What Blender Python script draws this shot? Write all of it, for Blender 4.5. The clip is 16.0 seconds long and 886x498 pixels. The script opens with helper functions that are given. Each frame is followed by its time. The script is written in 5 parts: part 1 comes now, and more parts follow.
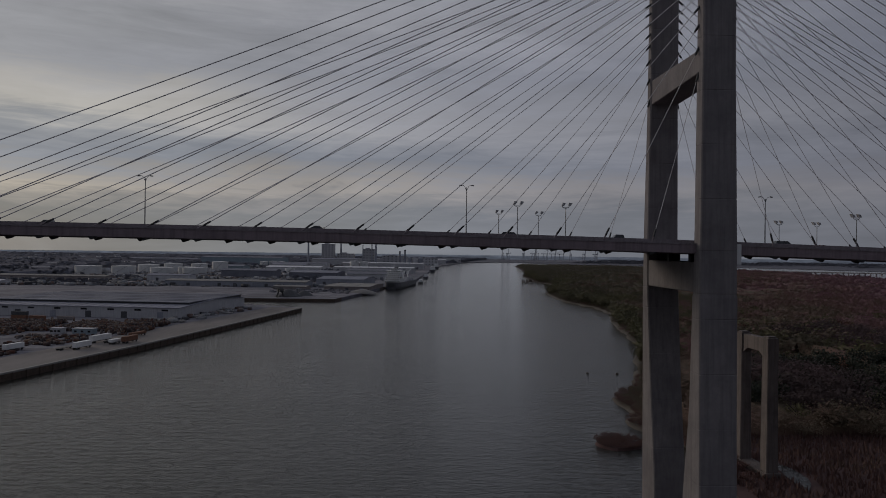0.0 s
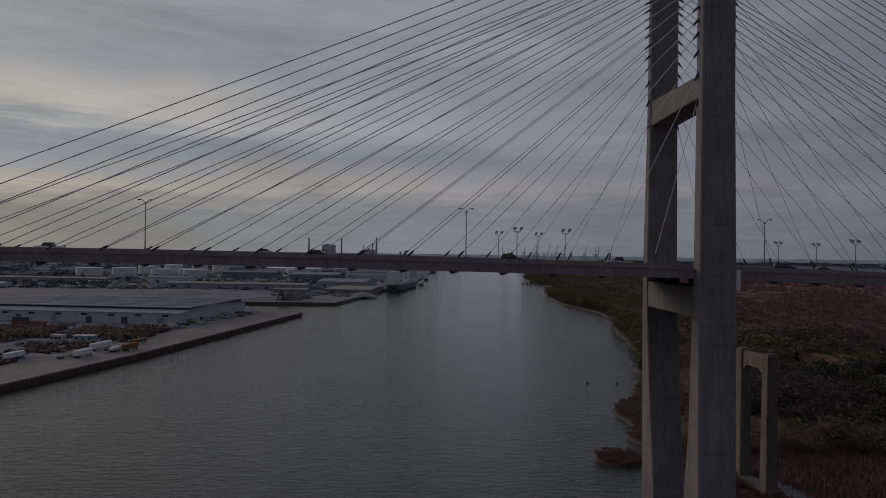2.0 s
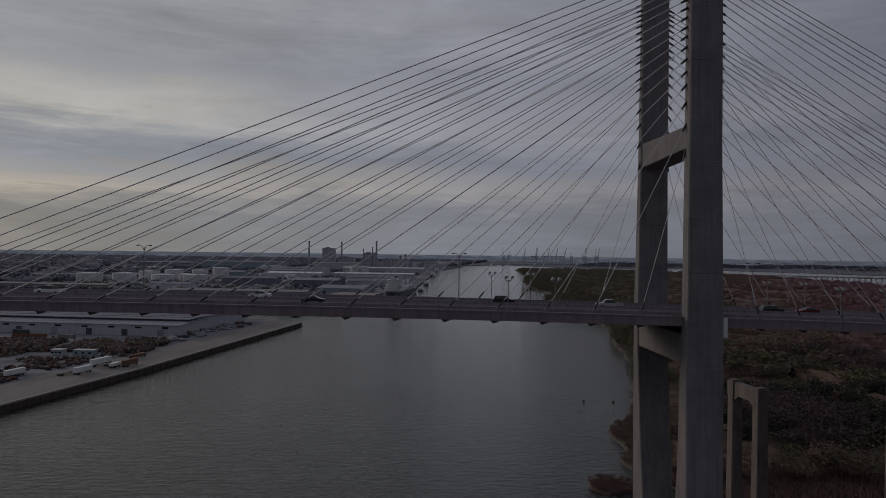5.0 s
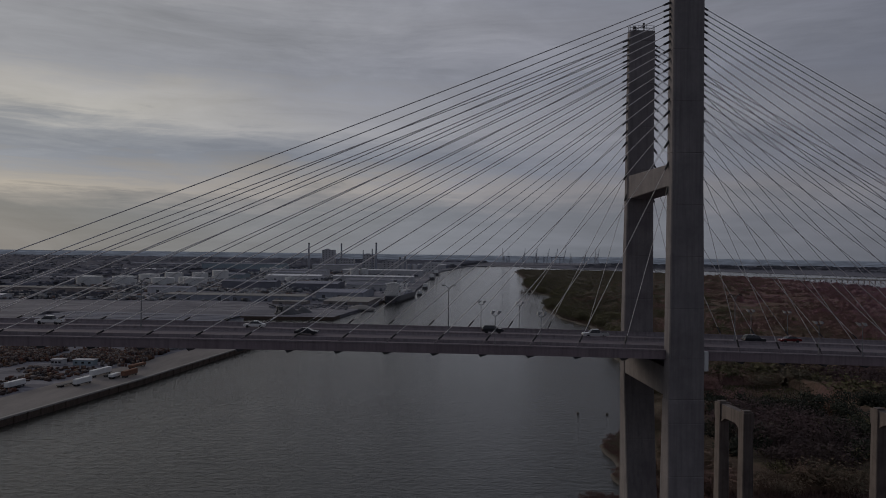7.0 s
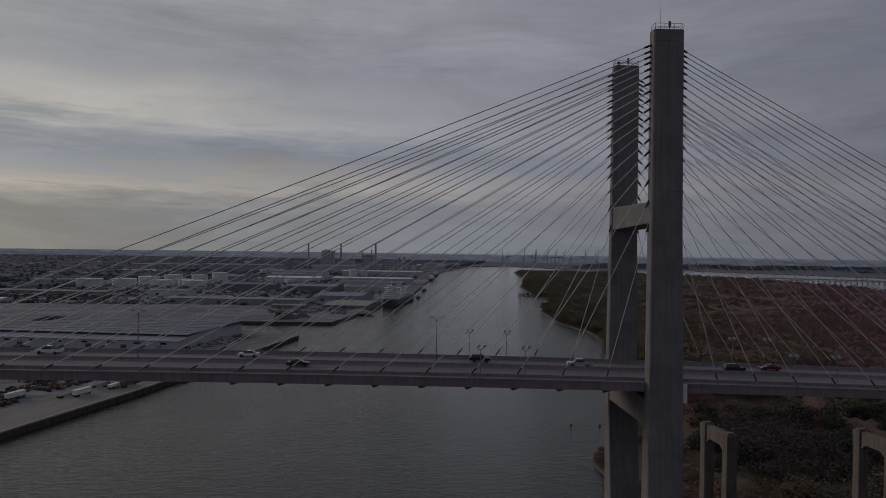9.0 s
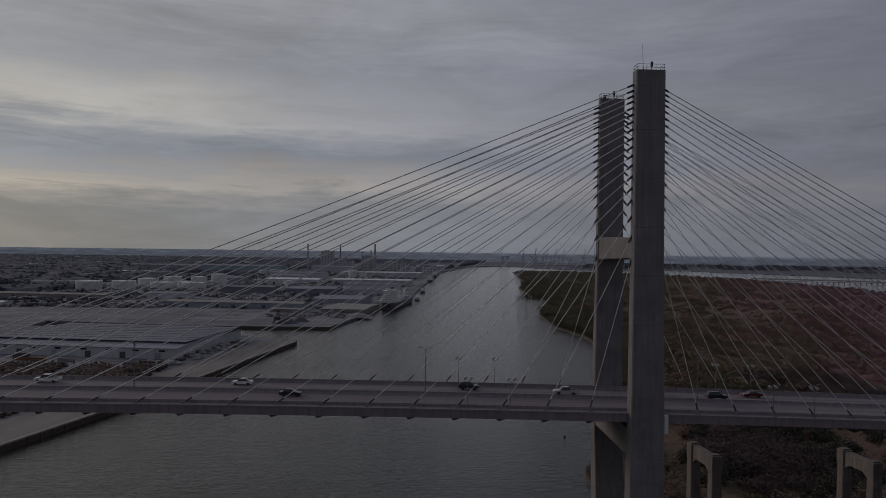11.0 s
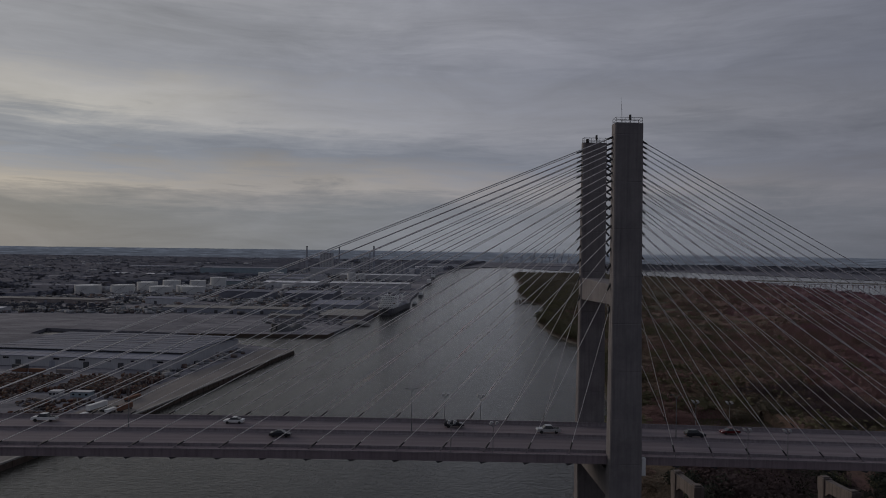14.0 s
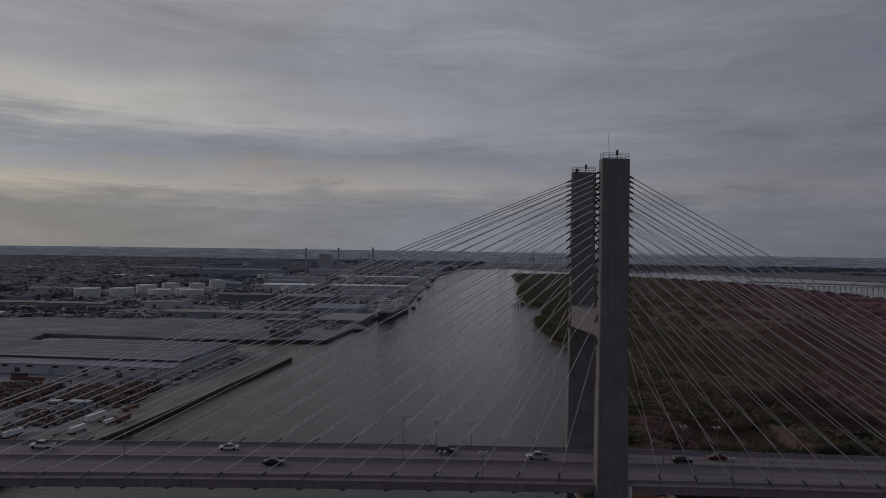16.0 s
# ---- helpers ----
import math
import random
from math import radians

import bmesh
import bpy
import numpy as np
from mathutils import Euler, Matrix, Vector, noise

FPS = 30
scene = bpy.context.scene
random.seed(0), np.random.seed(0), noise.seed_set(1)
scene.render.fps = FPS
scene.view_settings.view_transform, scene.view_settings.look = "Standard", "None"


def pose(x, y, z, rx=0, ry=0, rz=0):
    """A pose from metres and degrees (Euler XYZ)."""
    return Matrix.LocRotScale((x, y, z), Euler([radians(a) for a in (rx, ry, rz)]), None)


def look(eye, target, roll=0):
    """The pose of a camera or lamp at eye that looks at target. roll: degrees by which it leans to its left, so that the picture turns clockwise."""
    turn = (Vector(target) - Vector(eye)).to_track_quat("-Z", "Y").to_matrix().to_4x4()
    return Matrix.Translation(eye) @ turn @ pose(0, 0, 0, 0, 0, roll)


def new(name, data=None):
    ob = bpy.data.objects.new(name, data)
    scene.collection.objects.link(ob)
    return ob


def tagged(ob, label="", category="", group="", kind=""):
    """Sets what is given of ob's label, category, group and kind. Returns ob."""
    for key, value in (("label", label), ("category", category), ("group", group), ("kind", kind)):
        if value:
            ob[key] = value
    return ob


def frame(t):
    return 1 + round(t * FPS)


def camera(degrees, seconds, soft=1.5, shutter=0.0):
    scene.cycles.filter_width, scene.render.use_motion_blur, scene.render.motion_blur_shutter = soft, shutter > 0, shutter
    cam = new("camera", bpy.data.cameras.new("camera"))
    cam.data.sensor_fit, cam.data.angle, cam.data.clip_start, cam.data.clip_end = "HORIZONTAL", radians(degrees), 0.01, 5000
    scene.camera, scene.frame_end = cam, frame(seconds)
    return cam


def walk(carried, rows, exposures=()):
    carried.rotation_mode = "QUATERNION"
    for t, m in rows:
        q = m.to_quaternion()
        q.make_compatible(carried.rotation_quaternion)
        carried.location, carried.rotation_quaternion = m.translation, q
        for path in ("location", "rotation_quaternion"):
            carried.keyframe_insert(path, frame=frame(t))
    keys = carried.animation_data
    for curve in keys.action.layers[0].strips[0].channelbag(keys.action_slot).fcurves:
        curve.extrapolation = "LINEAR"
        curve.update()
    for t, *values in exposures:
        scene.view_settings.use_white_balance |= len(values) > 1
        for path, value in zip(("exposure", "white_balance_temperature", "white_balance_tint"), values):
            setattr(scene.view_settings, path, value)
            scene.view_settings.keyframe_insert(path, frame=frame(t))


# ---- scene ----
cam = camera(66.0, 16.0, soft=0.95)
PATH = [
    (0.0, look((-55.815, -124.724, 57.811), (-53.493, -74.779, 57.975), 0.75)),
    (0.5, look((-55.767, -124.88, 58.916), (-53.454, -74.933, 59.043), 0.753)),
    (1.0, look((-55.76, -124.916, 60.093), (-53.456, -74.969, 60.203), 0.756)),
    (1.5, look((-55.761, -124.919, 61.334), (-53.465, -74.972, 61.442), 0.759)),
    (2.0, look((-55.742, -124.954, 62.632), (-53.453, -75.007, 62.747), 0.761)),
    (2.5, look((-55.683, -125.067, 63.984), (-53.401, -75.119, 64.111), 0.764)),
    (3.0, look((-55.572, -125.288, 65.386), (-53.296, -75.34, 65.53), 0.767)),
    (3.5, look((-55.4, -125.635, 66.84), (-53.13, -75.687, 67.0), 0.77)),
    (4.0, look((-55.165, -126.116, 68.343), (-52.9, -76.167, 68.518), 0.773)),
    (6.5, look((-53.127, -130.231, 76.59), (-50.881, -80.282, 76.777), 0.787)),
    (7.0, look((-52.594, -131.282, 78.369), (-50.35, -81.332, 78.544), 0.79)),
    (7.5, look((-52.039, -132.361, 80.181), (-49.796, -82.412, 80.339), 0.793)),
    (8.0, look((-51.469, -133.451, 82.019), (-49.227, -83.502, 82.157), 0.796)),
    (8.5, look((-50.893, -134.534, 83.875), (-48.652, -84.585, 83.991), 0.799)),
    (9.0, look((-50.319, -135.596, 85.74), (-48.077, -85.646, 85.832), 0.801)),
    (11.5, look((-47.622, -140.295, 94.911), (-45.368, -90.346, 94.89), 0.816)),
    (12.0, look((-47.132, -141.1, 96.665), (-44.874, -91.151, 96.63), 0.819)),
    (12.5, look((-46.657, -141.869, 98.388), (-44.395, -91.92, 98.34), 0.821)),
    (13.0, look((-46.195, -142.609, 100.082), (-43.927, -92.66, 100.025), 0.824)),
    (13.5, look((-45.743, -143.327, 101.757), (-43.469, -93.379, 101.694), 0.827)),
    (14.0, look((-45.297, -144.032, 103.429), (-43.016, -94.084, 103.361), 0.83)),
    (14.5, look((-44.854, -144.728, 105.121), (-42.566, -94.78, 105.049), 0.83)),
    (15.0, look((-44.411, -145.416, 106.865), (-42.115, -95.469, 106.788), 0.83)),
    (15.5, look((-43.967, -146.094, 108.702), (-41.663, -96.147, 108.616), 0.83)),
    (16.0, look((-43.522, -146.751, 110.686), (-41.208, -96.805, 110.585), 0.83)),
]
walk(cam, PATH, [(0.0, 0.48, 6420, 13.5), (16.0, 0.48, 6420, 13.5)])

# ---- world and light ----
SUN_AZ, SUN_EL = radians(-52), radians(14)      # clockwise from +Y, above the horizon
world = bpy.data.worlds.new("overcast_evening")
scene.world = world
world.use_nodes = True


class Nodes:
    """Short calls for building a node tree."""

    def __init__(self, tree):
        self.t = tree
        tree.nodes.clear()

    def n(self, kind, **kw):
        node = self.t.nodes.new(kind)
        for key, value in kw.items():
            if key == "op":
                node.operation = value
            elif key == "blend":
                node.blend_type = value
            elif key == "dtype":
                node.data_type = value
        return node

    def put(self, sock, value):
        if isinstance(value, bpy.types.NodeSocket):
            self.t.links.new(value, sock)
        elif isinstance(value, tuple) and len(value) == 3 and sock.type == "RGBA":
            sock.default_value = (*value, 1)
        else:
            sock.default_value = value

    def math(self, op, a, b=0.0, c=0.0, clamp=False):
        m = self.n("ShaderNodeMath", op=op)
        m.use_clamp = clamp
        for i, v in enumerate((a, b, c)):
            self.put(m.inputs[i], v)
        return m.outputs[0]

    def ramp(self, fac, stops, mode="LINEAR"):
        r = self.n("ShaderNodeValToRGB")
        r.color_ramp.interpolation = mode
        while len(r.color_ramp.elements) < len(stops):
            r.color_ramp.elements.new(0.5)
        for el, (p, col) in zip(r.color_ramp.elements, stops):
            el.position = p
            el.color = (*col, 1) if isinstance(col, tuple) else (col, col, col, 1)
        self.put(r.inputs[0], fac)
        return r.outputs[0]

    def mix(self, fac, a, b, blend="MIX"):
        m = self.n("ShaderNodeMix", dtype="RGBA", blend=blend)
        self.put(m.inputs[0], fac)
        self.put(m.inputs[6], a)
        self.put(m.inputs[7], b)
        return m.outputs[2]

    def noise(self, vec, scale, detail=4.0, rough=0.55, distort=0.0):
        k = self.n("ShaderNodeTexNoise")
        if vec is not None:
            self.put(k.inputs["Vector"], vec)
        self.put(k.inputs["Scale"], scale)
        k.inputs["Detail"].default_value = detail
        k.inputs["Roughness"].default_value = rough
        k.inputs["Distortion"].default_value = distort
        return k.outputs["Fac"]

    def mapping(self, vec, scale=(1, 1, 1), loc=(0, 0, 0), rot=(0, 0, 0)):
        m = self.n("ShaderNodeMapping")
        self.put(m.inputs["Vector"], vec)
        m.inputs["Scale"].default_value = scale
        m.inputs["Location"].default_value = loc
        m.inputs["Rotation"].default_value = rot
        return m.outputs[0]


def build_world():
    w = Nodes(world.node_tree)
    co = w.n("ShaderNodeTexCoord").outputs["Generated"]
    sep = w.n("ShaderNodeSeparateXYZ")
    w.put(sep.inputs[0], co)
    x, y, z = sep.outputs
    el = w.math("ARCSINE", z)
    az = w.math("ARCTAN2", x, y)
    # elevation bent by slow noise, so that the cloud banks lie in uneven streaks
    cm = w.n("ShaderNodeCombineXYZ")
    w.put(cm.inputs[0], w.math("MULTIPLY", az, 1.0))
    w.put(cm.inputs[1], w.math("MULTIPLY", el, 4.2))
    flat = cm.outputs[0]
    big = w.noise(w.mapping(flat, (2.2, 2.2, 1), (3.1, 0.7, 0)), 1.0, 5, 0.55, 0.6)
    fine = w.noise(w.mapping(flat, (3.4, 3.4, 1), (0.4, 5.2, 0), (0, 0, 0.05)), 1.25, 6, 0.6, 0.7)
    bent = w.math("ADD", el, w.math("MULTIPLY", w.math("SUBTRACT", big, 0.5), 0.085))
    bent = w.math("ADD", bent, w.math("MULTIPLY", w.math("SUBTRACT", fine, 0.5), 0.060))
    wisp = w.noise(w.mapping(flat, (5.5, 13.0, 1), (1.7, 2.9, 0), (0, 0, -0.06)), 1.6, 7, 0.62, 0.9)
    bent = w.math("ADD", bent, w.math("MULTIPLY", w.math("SUBTRACT", wisp, 0.5), 0.050))
    h = w.math("DIVIDE", bent, 0.5, clamp=True)
    lit = w.ramp(h, [(0.0, (0.140, 0.149, 0.146)), (0.09, (0.134, 0.141, 0.138)), (0.14, (0.190, 0.183, 0.166)),
                     (0.168, (0.285, 0.262, 0.218)), (0.205, (0.213, 0.207, 0.191)), (0.255, (0.158, 0.173, 0.191)),
                     (0.305, (0.191, 0.202, 0.208)), (0.36, (0.307, 0.299, 0.267)), (0.42, (0.293, 0.286, 0.261)),
                     (0.49, (0.200, 0.206, 0.210)), (0.60, (0.200, 0.206, 0.211)), (0.72, (0.244, 0.246, 0.238)), (1.0, (0.219, 0.225, 0.231))])
    dull = w.ramp(h, [(0.0, (0.128, 0.141, 0.159)), (0.10, (0.135, 0.146, 0.165)), (0.18, (0.198, 0.192, 0.194)),
                      (0.25, (0.140, 0.152, 0.177)), (0.36, (0.195, 0.200, 0.215)), (0.48, (0.165, 0.174, 0.198)),
                      (0.62, (0.190, 0.196, 0.215)), (0.8, (0.170, 0.180, 0.204)), (1.0, (0.165, 0.176, 0.202))])
    deep = w.ramp(h, [(0.0, (0.082, 0.089, 0.105)), (0.2, (0.098, 0.101, 0.118)), (0.5, (0.096, 0.103, 0.124)), (1.0, (0.100, 0.109, 0.134))])
    # bright towards the hidden sun, dull away from it
    d = w.math("ABSOLUTE", w.math("SUBTRACT", az, SUN_AZ))
    d = w.math("MINIMUM", d, w.math("SUBTRACT", 6.2832, d))
    away = w.math("DIVIDE", w.math("ADD", d, w.math("MULTIPLY", w.math("SUBTRACT", big, 0.5), 0.5)), 1.75, clamp=True)
    clouds = w.mix(w.ramp(away, [(0.0, 0.0), (0.25, 0.10), (0.50, 0.85), (0.60, 1.0)]), lit, dull)
    clouds = w.mix(w.ramp(away, [(0.55, 0.0), (0.95, 1.0)]), clouds, deep)
    shade = w.math("ADD", 0.34, w.math("ADD", w.math("MULTIPLY", fine, 0.62), w.math("MULTIPLY", big, 0.46)))
    shade = w.math("ADD", shade, w.math("MULTIPLY", wisp, 0.24))
    clouds = w.mix(1.0, clouds, shade, "MULTIPLY")
    sky = w.n("ShaderNodeTexSky")
    sky.sky_type, sky.sun_disc = "NISHITA", False
    sky.sun_elevation, sky.sun_rotation = SUN_EL, SUN_AZ
    sky_dim = w.mix(1.0, sky.outputs[0], (0.08, 0.08, 0.08), "MULTIPLY")
    over = w.mix(0.975, sky_dim, clouds)
    # the far land beyond the modelled ground, haze painted in as it nears the horizon
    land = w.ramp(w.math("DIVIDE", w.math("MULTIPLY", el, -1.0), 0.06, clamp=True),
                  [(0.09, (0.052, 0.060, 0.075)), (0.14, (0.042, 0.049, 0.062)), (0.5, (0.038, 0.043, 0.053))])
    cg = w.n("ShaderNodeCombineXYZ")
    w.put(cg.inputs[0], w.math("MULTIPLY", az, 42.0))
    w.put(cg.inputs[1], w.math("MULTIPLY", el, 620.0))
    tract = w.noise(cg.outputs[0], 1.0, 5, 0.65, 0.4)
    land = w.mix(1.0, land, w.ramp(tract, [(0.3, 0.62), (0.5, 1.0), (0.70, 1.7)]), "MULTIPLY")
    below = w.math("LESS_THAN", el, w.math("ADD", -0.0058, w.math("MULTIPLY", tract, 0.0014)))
    bg = w.n("ShaderNodeBackground")
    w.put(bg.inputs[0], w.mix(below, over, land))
    bg.inputs[1].default_value = 1.0
    out = w.n("ShaderNodeOutputWorld")
    w.t.links.new(bg.outputs[0], out.inputs[0])


build_world()
sun = new("sun", bpy.data.lights.new("sun", "SUN"))
sun.data.energy, sun.data.angle, sun.data.color = 0.45, radians(14), (1.0, 0.88, 0.74)
sun_way = Vector((math.sin(SUN_AZ) * math.cos(SUN_EL), math.cos(SUN_AZ) * math.cos(SUN_EL), math.sin(SUN_EL)))
sun.matrix_world = look((0, 0, 300), Vector((0, 0, 300)) - sun_way)


# ---- materials ----
def material(name, low, high, scale=0.6, rough=0.85, metal=0.0, bump=0.0, bump_scale=6.0, stain=None, streak=0.0,
             piece=0.0, island=0.0, stretch=(1, 1, 1), spec=0.35):
    """A weathered surface: two colours by coarse noise, fine grain, optional stain colour, vertical streaks and relief."""
    m = bpy.data.materials.new(name)
    m.use_nodes = True
    k = Nodes(m.node_tree)
    co = k.n("ShaderNodeNewGeometry").outputs["Position"]
    vec = k.mapping(co, stretch)
    a = k.noise(vec, scale, 5, 0.6)
    g = k.noise(vec, scale * 9, 3, 0.6)
    fac = k.math("ADD", k.math("MULTIPLY", a, 0.75), k.math("MULTIPLY", g, 0.25))
    col = k.mix(k.ramp(fac, [(0.32, 0.0), (0.68, 1.0)]), low, high)
    if stain:
        s = k.noise(k.mapping(vec, (1, 1, 1), (7, 3, 1)), scale * 0.35, 6, 0.65)
        col = k.mix(k.ramp(s, [(0.52, 0.0), (0.66, 0.85)]), col, stain)
    if streak:
        s = k.noise(k.mapping(co, (1.6, 1.6, 0.07)), 1.0, 5, 0.6)
        col = k.mix(k.math("MULTIPLY", k.ramp(s, [(0.45, 0.0), (0.75, 1.0)]), streak), col, tuple(v * 0.45 for v in low))
    if piece:
        r = k.n("ShaderNodeObjectInfo").outputs["Random"]
        col = k.mix(1.0, col, k.math("ADD", 1 - piece / 2, k.math("MULTIPLY", r, piece)), "MULTIPLY")
    if island:
        r = k.n("ShaderNodeNewGeometry").outputs["Random Per Island"]
        col = k.mix(1.0, col, k.math("ADD", 1 - island / 2, k.math("MULTIPLY", r, island)), "MULTIPLY")
    p = k.n("ShaderNodeBsdfPrincipled")
    k.put(p.inputs["Base Color"], col)
    p.inputs["Roughness"].default_value = rough
    p.inputs["Metallic"].default_value = metal
    p.inputs["Specular IOR Level"].default_value = spec
    if bump:
        b = k.n("ShaderNodeBump")
        b.inputs["Strength"].default_value = bump
        b.inputs["Distance"].default_value = 0.1
        k.put(b.inputs["Height"], k.noise(vec, bump_scale, 4, 0.6))
        k.put(p.inputs["Normal"], b.outputs[0])
    o = k.n("ShaderNodeOutputMaterial")
    k.t.links.new(p.outputs[0], o.inputs[0])
    return m


def islands(name, colours, rough=0.8, spread=0.35, patch=0.05, soft=0.0, drift=0.0, middle=0.0, grain=0.0):
    """One colour of several for each loose piece of a joined mesh, drifting slowly over the ground."""
    m = bpy.data.materials.new(name)
    m.use_nodes = True
    k = Nodes(m.node_tree)
    geo = k.n("ShaderNodeNewGeometry")
    n = k.noise(geo.outputs["Position"], patch, 3, 0.6)
    f = k.math("ADD", k.math("MULTIPLY", k.math("SUBTRACT", n, 0.5), 2.0),
               k.math("ADD", 0.5, k.math("MULTIPLY", k.math("SUBTRACT", geo.outputs["Random Per Island"], 0.5), spread)), clamp=True)
    if drift:
        # one growth gives way to another from the river bank inland
        sx = k.n("ShaderNodeSeparateXYZ")
        k.put(sx.inputs[0], geo.outputs["Position"])
        f = k.math("ADD", f, k.math("MULTIPLY", k.math("SUBTRACT", k.math("SUBTRACT", sx.outputs[0], k.math("MULTIPLY", sx.outputs[1], 0.4)), middle), drift), clamp=True)
    step = 1 / max(1, len(colours) - 1)
    p = k.n("ShaderNodeBsdfPrincipled")
    col = k.ramp(f, [(i * step, c) for i, c in enumerate(colours)])
    if grain:
        col = k.mix(1.0, col, k.math("ADD", 1 - grain / 2, k.math("MULTIPLY", k.noise(geo.outputs["Position"], 0.55, 4, 0.7), grain)), "MULTIPLY")
    k.put(p.inputs["Base Color"], col)
    p.inputs["Roughness"].default_value = rough
    p.inputs["Specular IOR Level"].default_value = 0.2
    if soft:
        # small leaves scatter light like a soft heap: lean the shading towards the sky
        up = k.n("ShaderNodeVectorMath", op="SCALE")
        k.put(up.inputs[0], geo.outputs["Normal"])
        up.inputs["Scale"].default_value = 1 - soft
        add = k.n("ShaderNodeVectorMath", op="ADD")
        k.put(add.inputs[0], up.outputs[0])
        add.inputs[1].default_value = (0, 0, soft)
        nrm = k.n("ShaderNodeVectorMath", op="NORMALIZE")
        k.put(nrm.inputs[0], add.outputs[0])
        k.put(p.inputs["Normal"], nrm.outputs[0])
    o = k.n("ShaderNodeOutputMaterial")
    k.t.links.new(p.outputs[0], o.inputs[0])
    return m


def water_material():
    m = bpy.data.materials.new("river_water")
    m.use_nodes = True
    k = Nodes(m.node_tree)
    co = k.n("ShaderNodeNewGeometry").outputs["Position"]
    p = k.n("ShaderNodeBsdfPrincipled")
    silt = k.noise(co, 0.006, 4, 0.6)
    k.put(p.inputs["Base Color"], k.mix(k.ramp(silt, [(0.35, 0.0), (0.7, 1.0)]), (0.027, 0.027, 0.023), (0.036, 0.035, 0.030)))
    p.inputs["Roughness"].default_value = 0.06
    p.inputs["IOR"].default_value = 1.33
    waves = k.noise(k.mapping(co, (0.17, 0.50, 1), (0, 0, 0), (0, 0, 0.06)), 1.0, 4, 0.66, 0.5)
    chop = k.noise(k.mapping(co, (0.5, 1.15, 1), (0, 0, 0), (0, 0, 0.16)), 1.0, 2, 0.6, 0.3)
    swell = k.noise(k.mapping(co, (0.03, 0.09, 1), (0, 0, 0), (0, 0, -0.1)), 1.0, 3, 0.6, 0.5)
    gusts = k.noise(k.mapping(co, (0.006, 0.010, 1)), 1.0, 4, 0.6, 0.6)
    h = k.math("ADD", k.math("MULTIPLY", waves, k.math("ADD", 0.5, k.math("MULTIPLY", gusts, 1.3))), k.math("MULTIPLY", swell, 0.8))
    h = k.math("ADD", h, k.math("MULTIPLY", chop, 0.55))
    b = k.n("ShaderNodeBump")
    b.inputs["Strength"].default_value = 1.0
    b.inputs["Distance"].default_value = 0.30
    k.put(b.inputs["Height"], h)
    k.put(p.inputs["Normal"], b.outputs[0])
    o = k.n("ShaderNodeOutputMaterial")
    k.t.links.new(p.outputs[0], o.inputs[0])
    return m


WATER = water_material()
CONCRETE = material("tower_concrete", (0.150, 0.139, 0.143), (0.236, 0.216, 0.214), 0.16, 0.9, bump=0.14, bump_scale=3, stain=(0.138, 0.124, 0.128), streak=0.45)
OLDCRETE = material("old_pier_concrete", (0.128, 0.108, 0.100), (0.185, 0.156, 0.142), 0.3, 0.9, bump=0.2, bump_scale=3, stain=(0.092, 0.078, 0.075), streak=0.7)
GIRDER = material("girder_concrete", (0.187, 0.148, 0.159), (0.250, 0.202, 0.214), 0.25, 0.9, bump=0.1, bump_scale=4, streak=0.5)
BARRIER = material("barrier_concrete", (0.189, 0.164, 0.173), (0.250, 0.220, 0.231), 0.4, 0.9, streak=0.6)
ROAD = material("road_concrete", (0.120, 0.101, 0.112), (0.219, 0.184, 0.200), 0.12, 0.9, bump=0.06, bump_scale=5, stain=(0.124, 0.104, 0.114), stretch=(0.06, 4.2, 1))
DARK = material("dark_fitting", (0.03, 0.03, 0.032), (0.06, 0.06, 0.06), 2.0, 0.6)
CABLE = material("cable_sheath", (0.60, 0.575, 0.575), (0.70, 0.675, 0.675), 0.3, 0.6, stretch=(0.3, 1, 0.3))
STEEL = material("galvanised_steel", (0.16, 0.165, 0.17), (0.24, 0.245, 0.25), 1.0, 0.5, metal=0.6)
PAINT = material("worn_lane_paint", (0.17, 0.165, 0.165), (0.24, 0.235, 0.232), 0.3, 0.85)


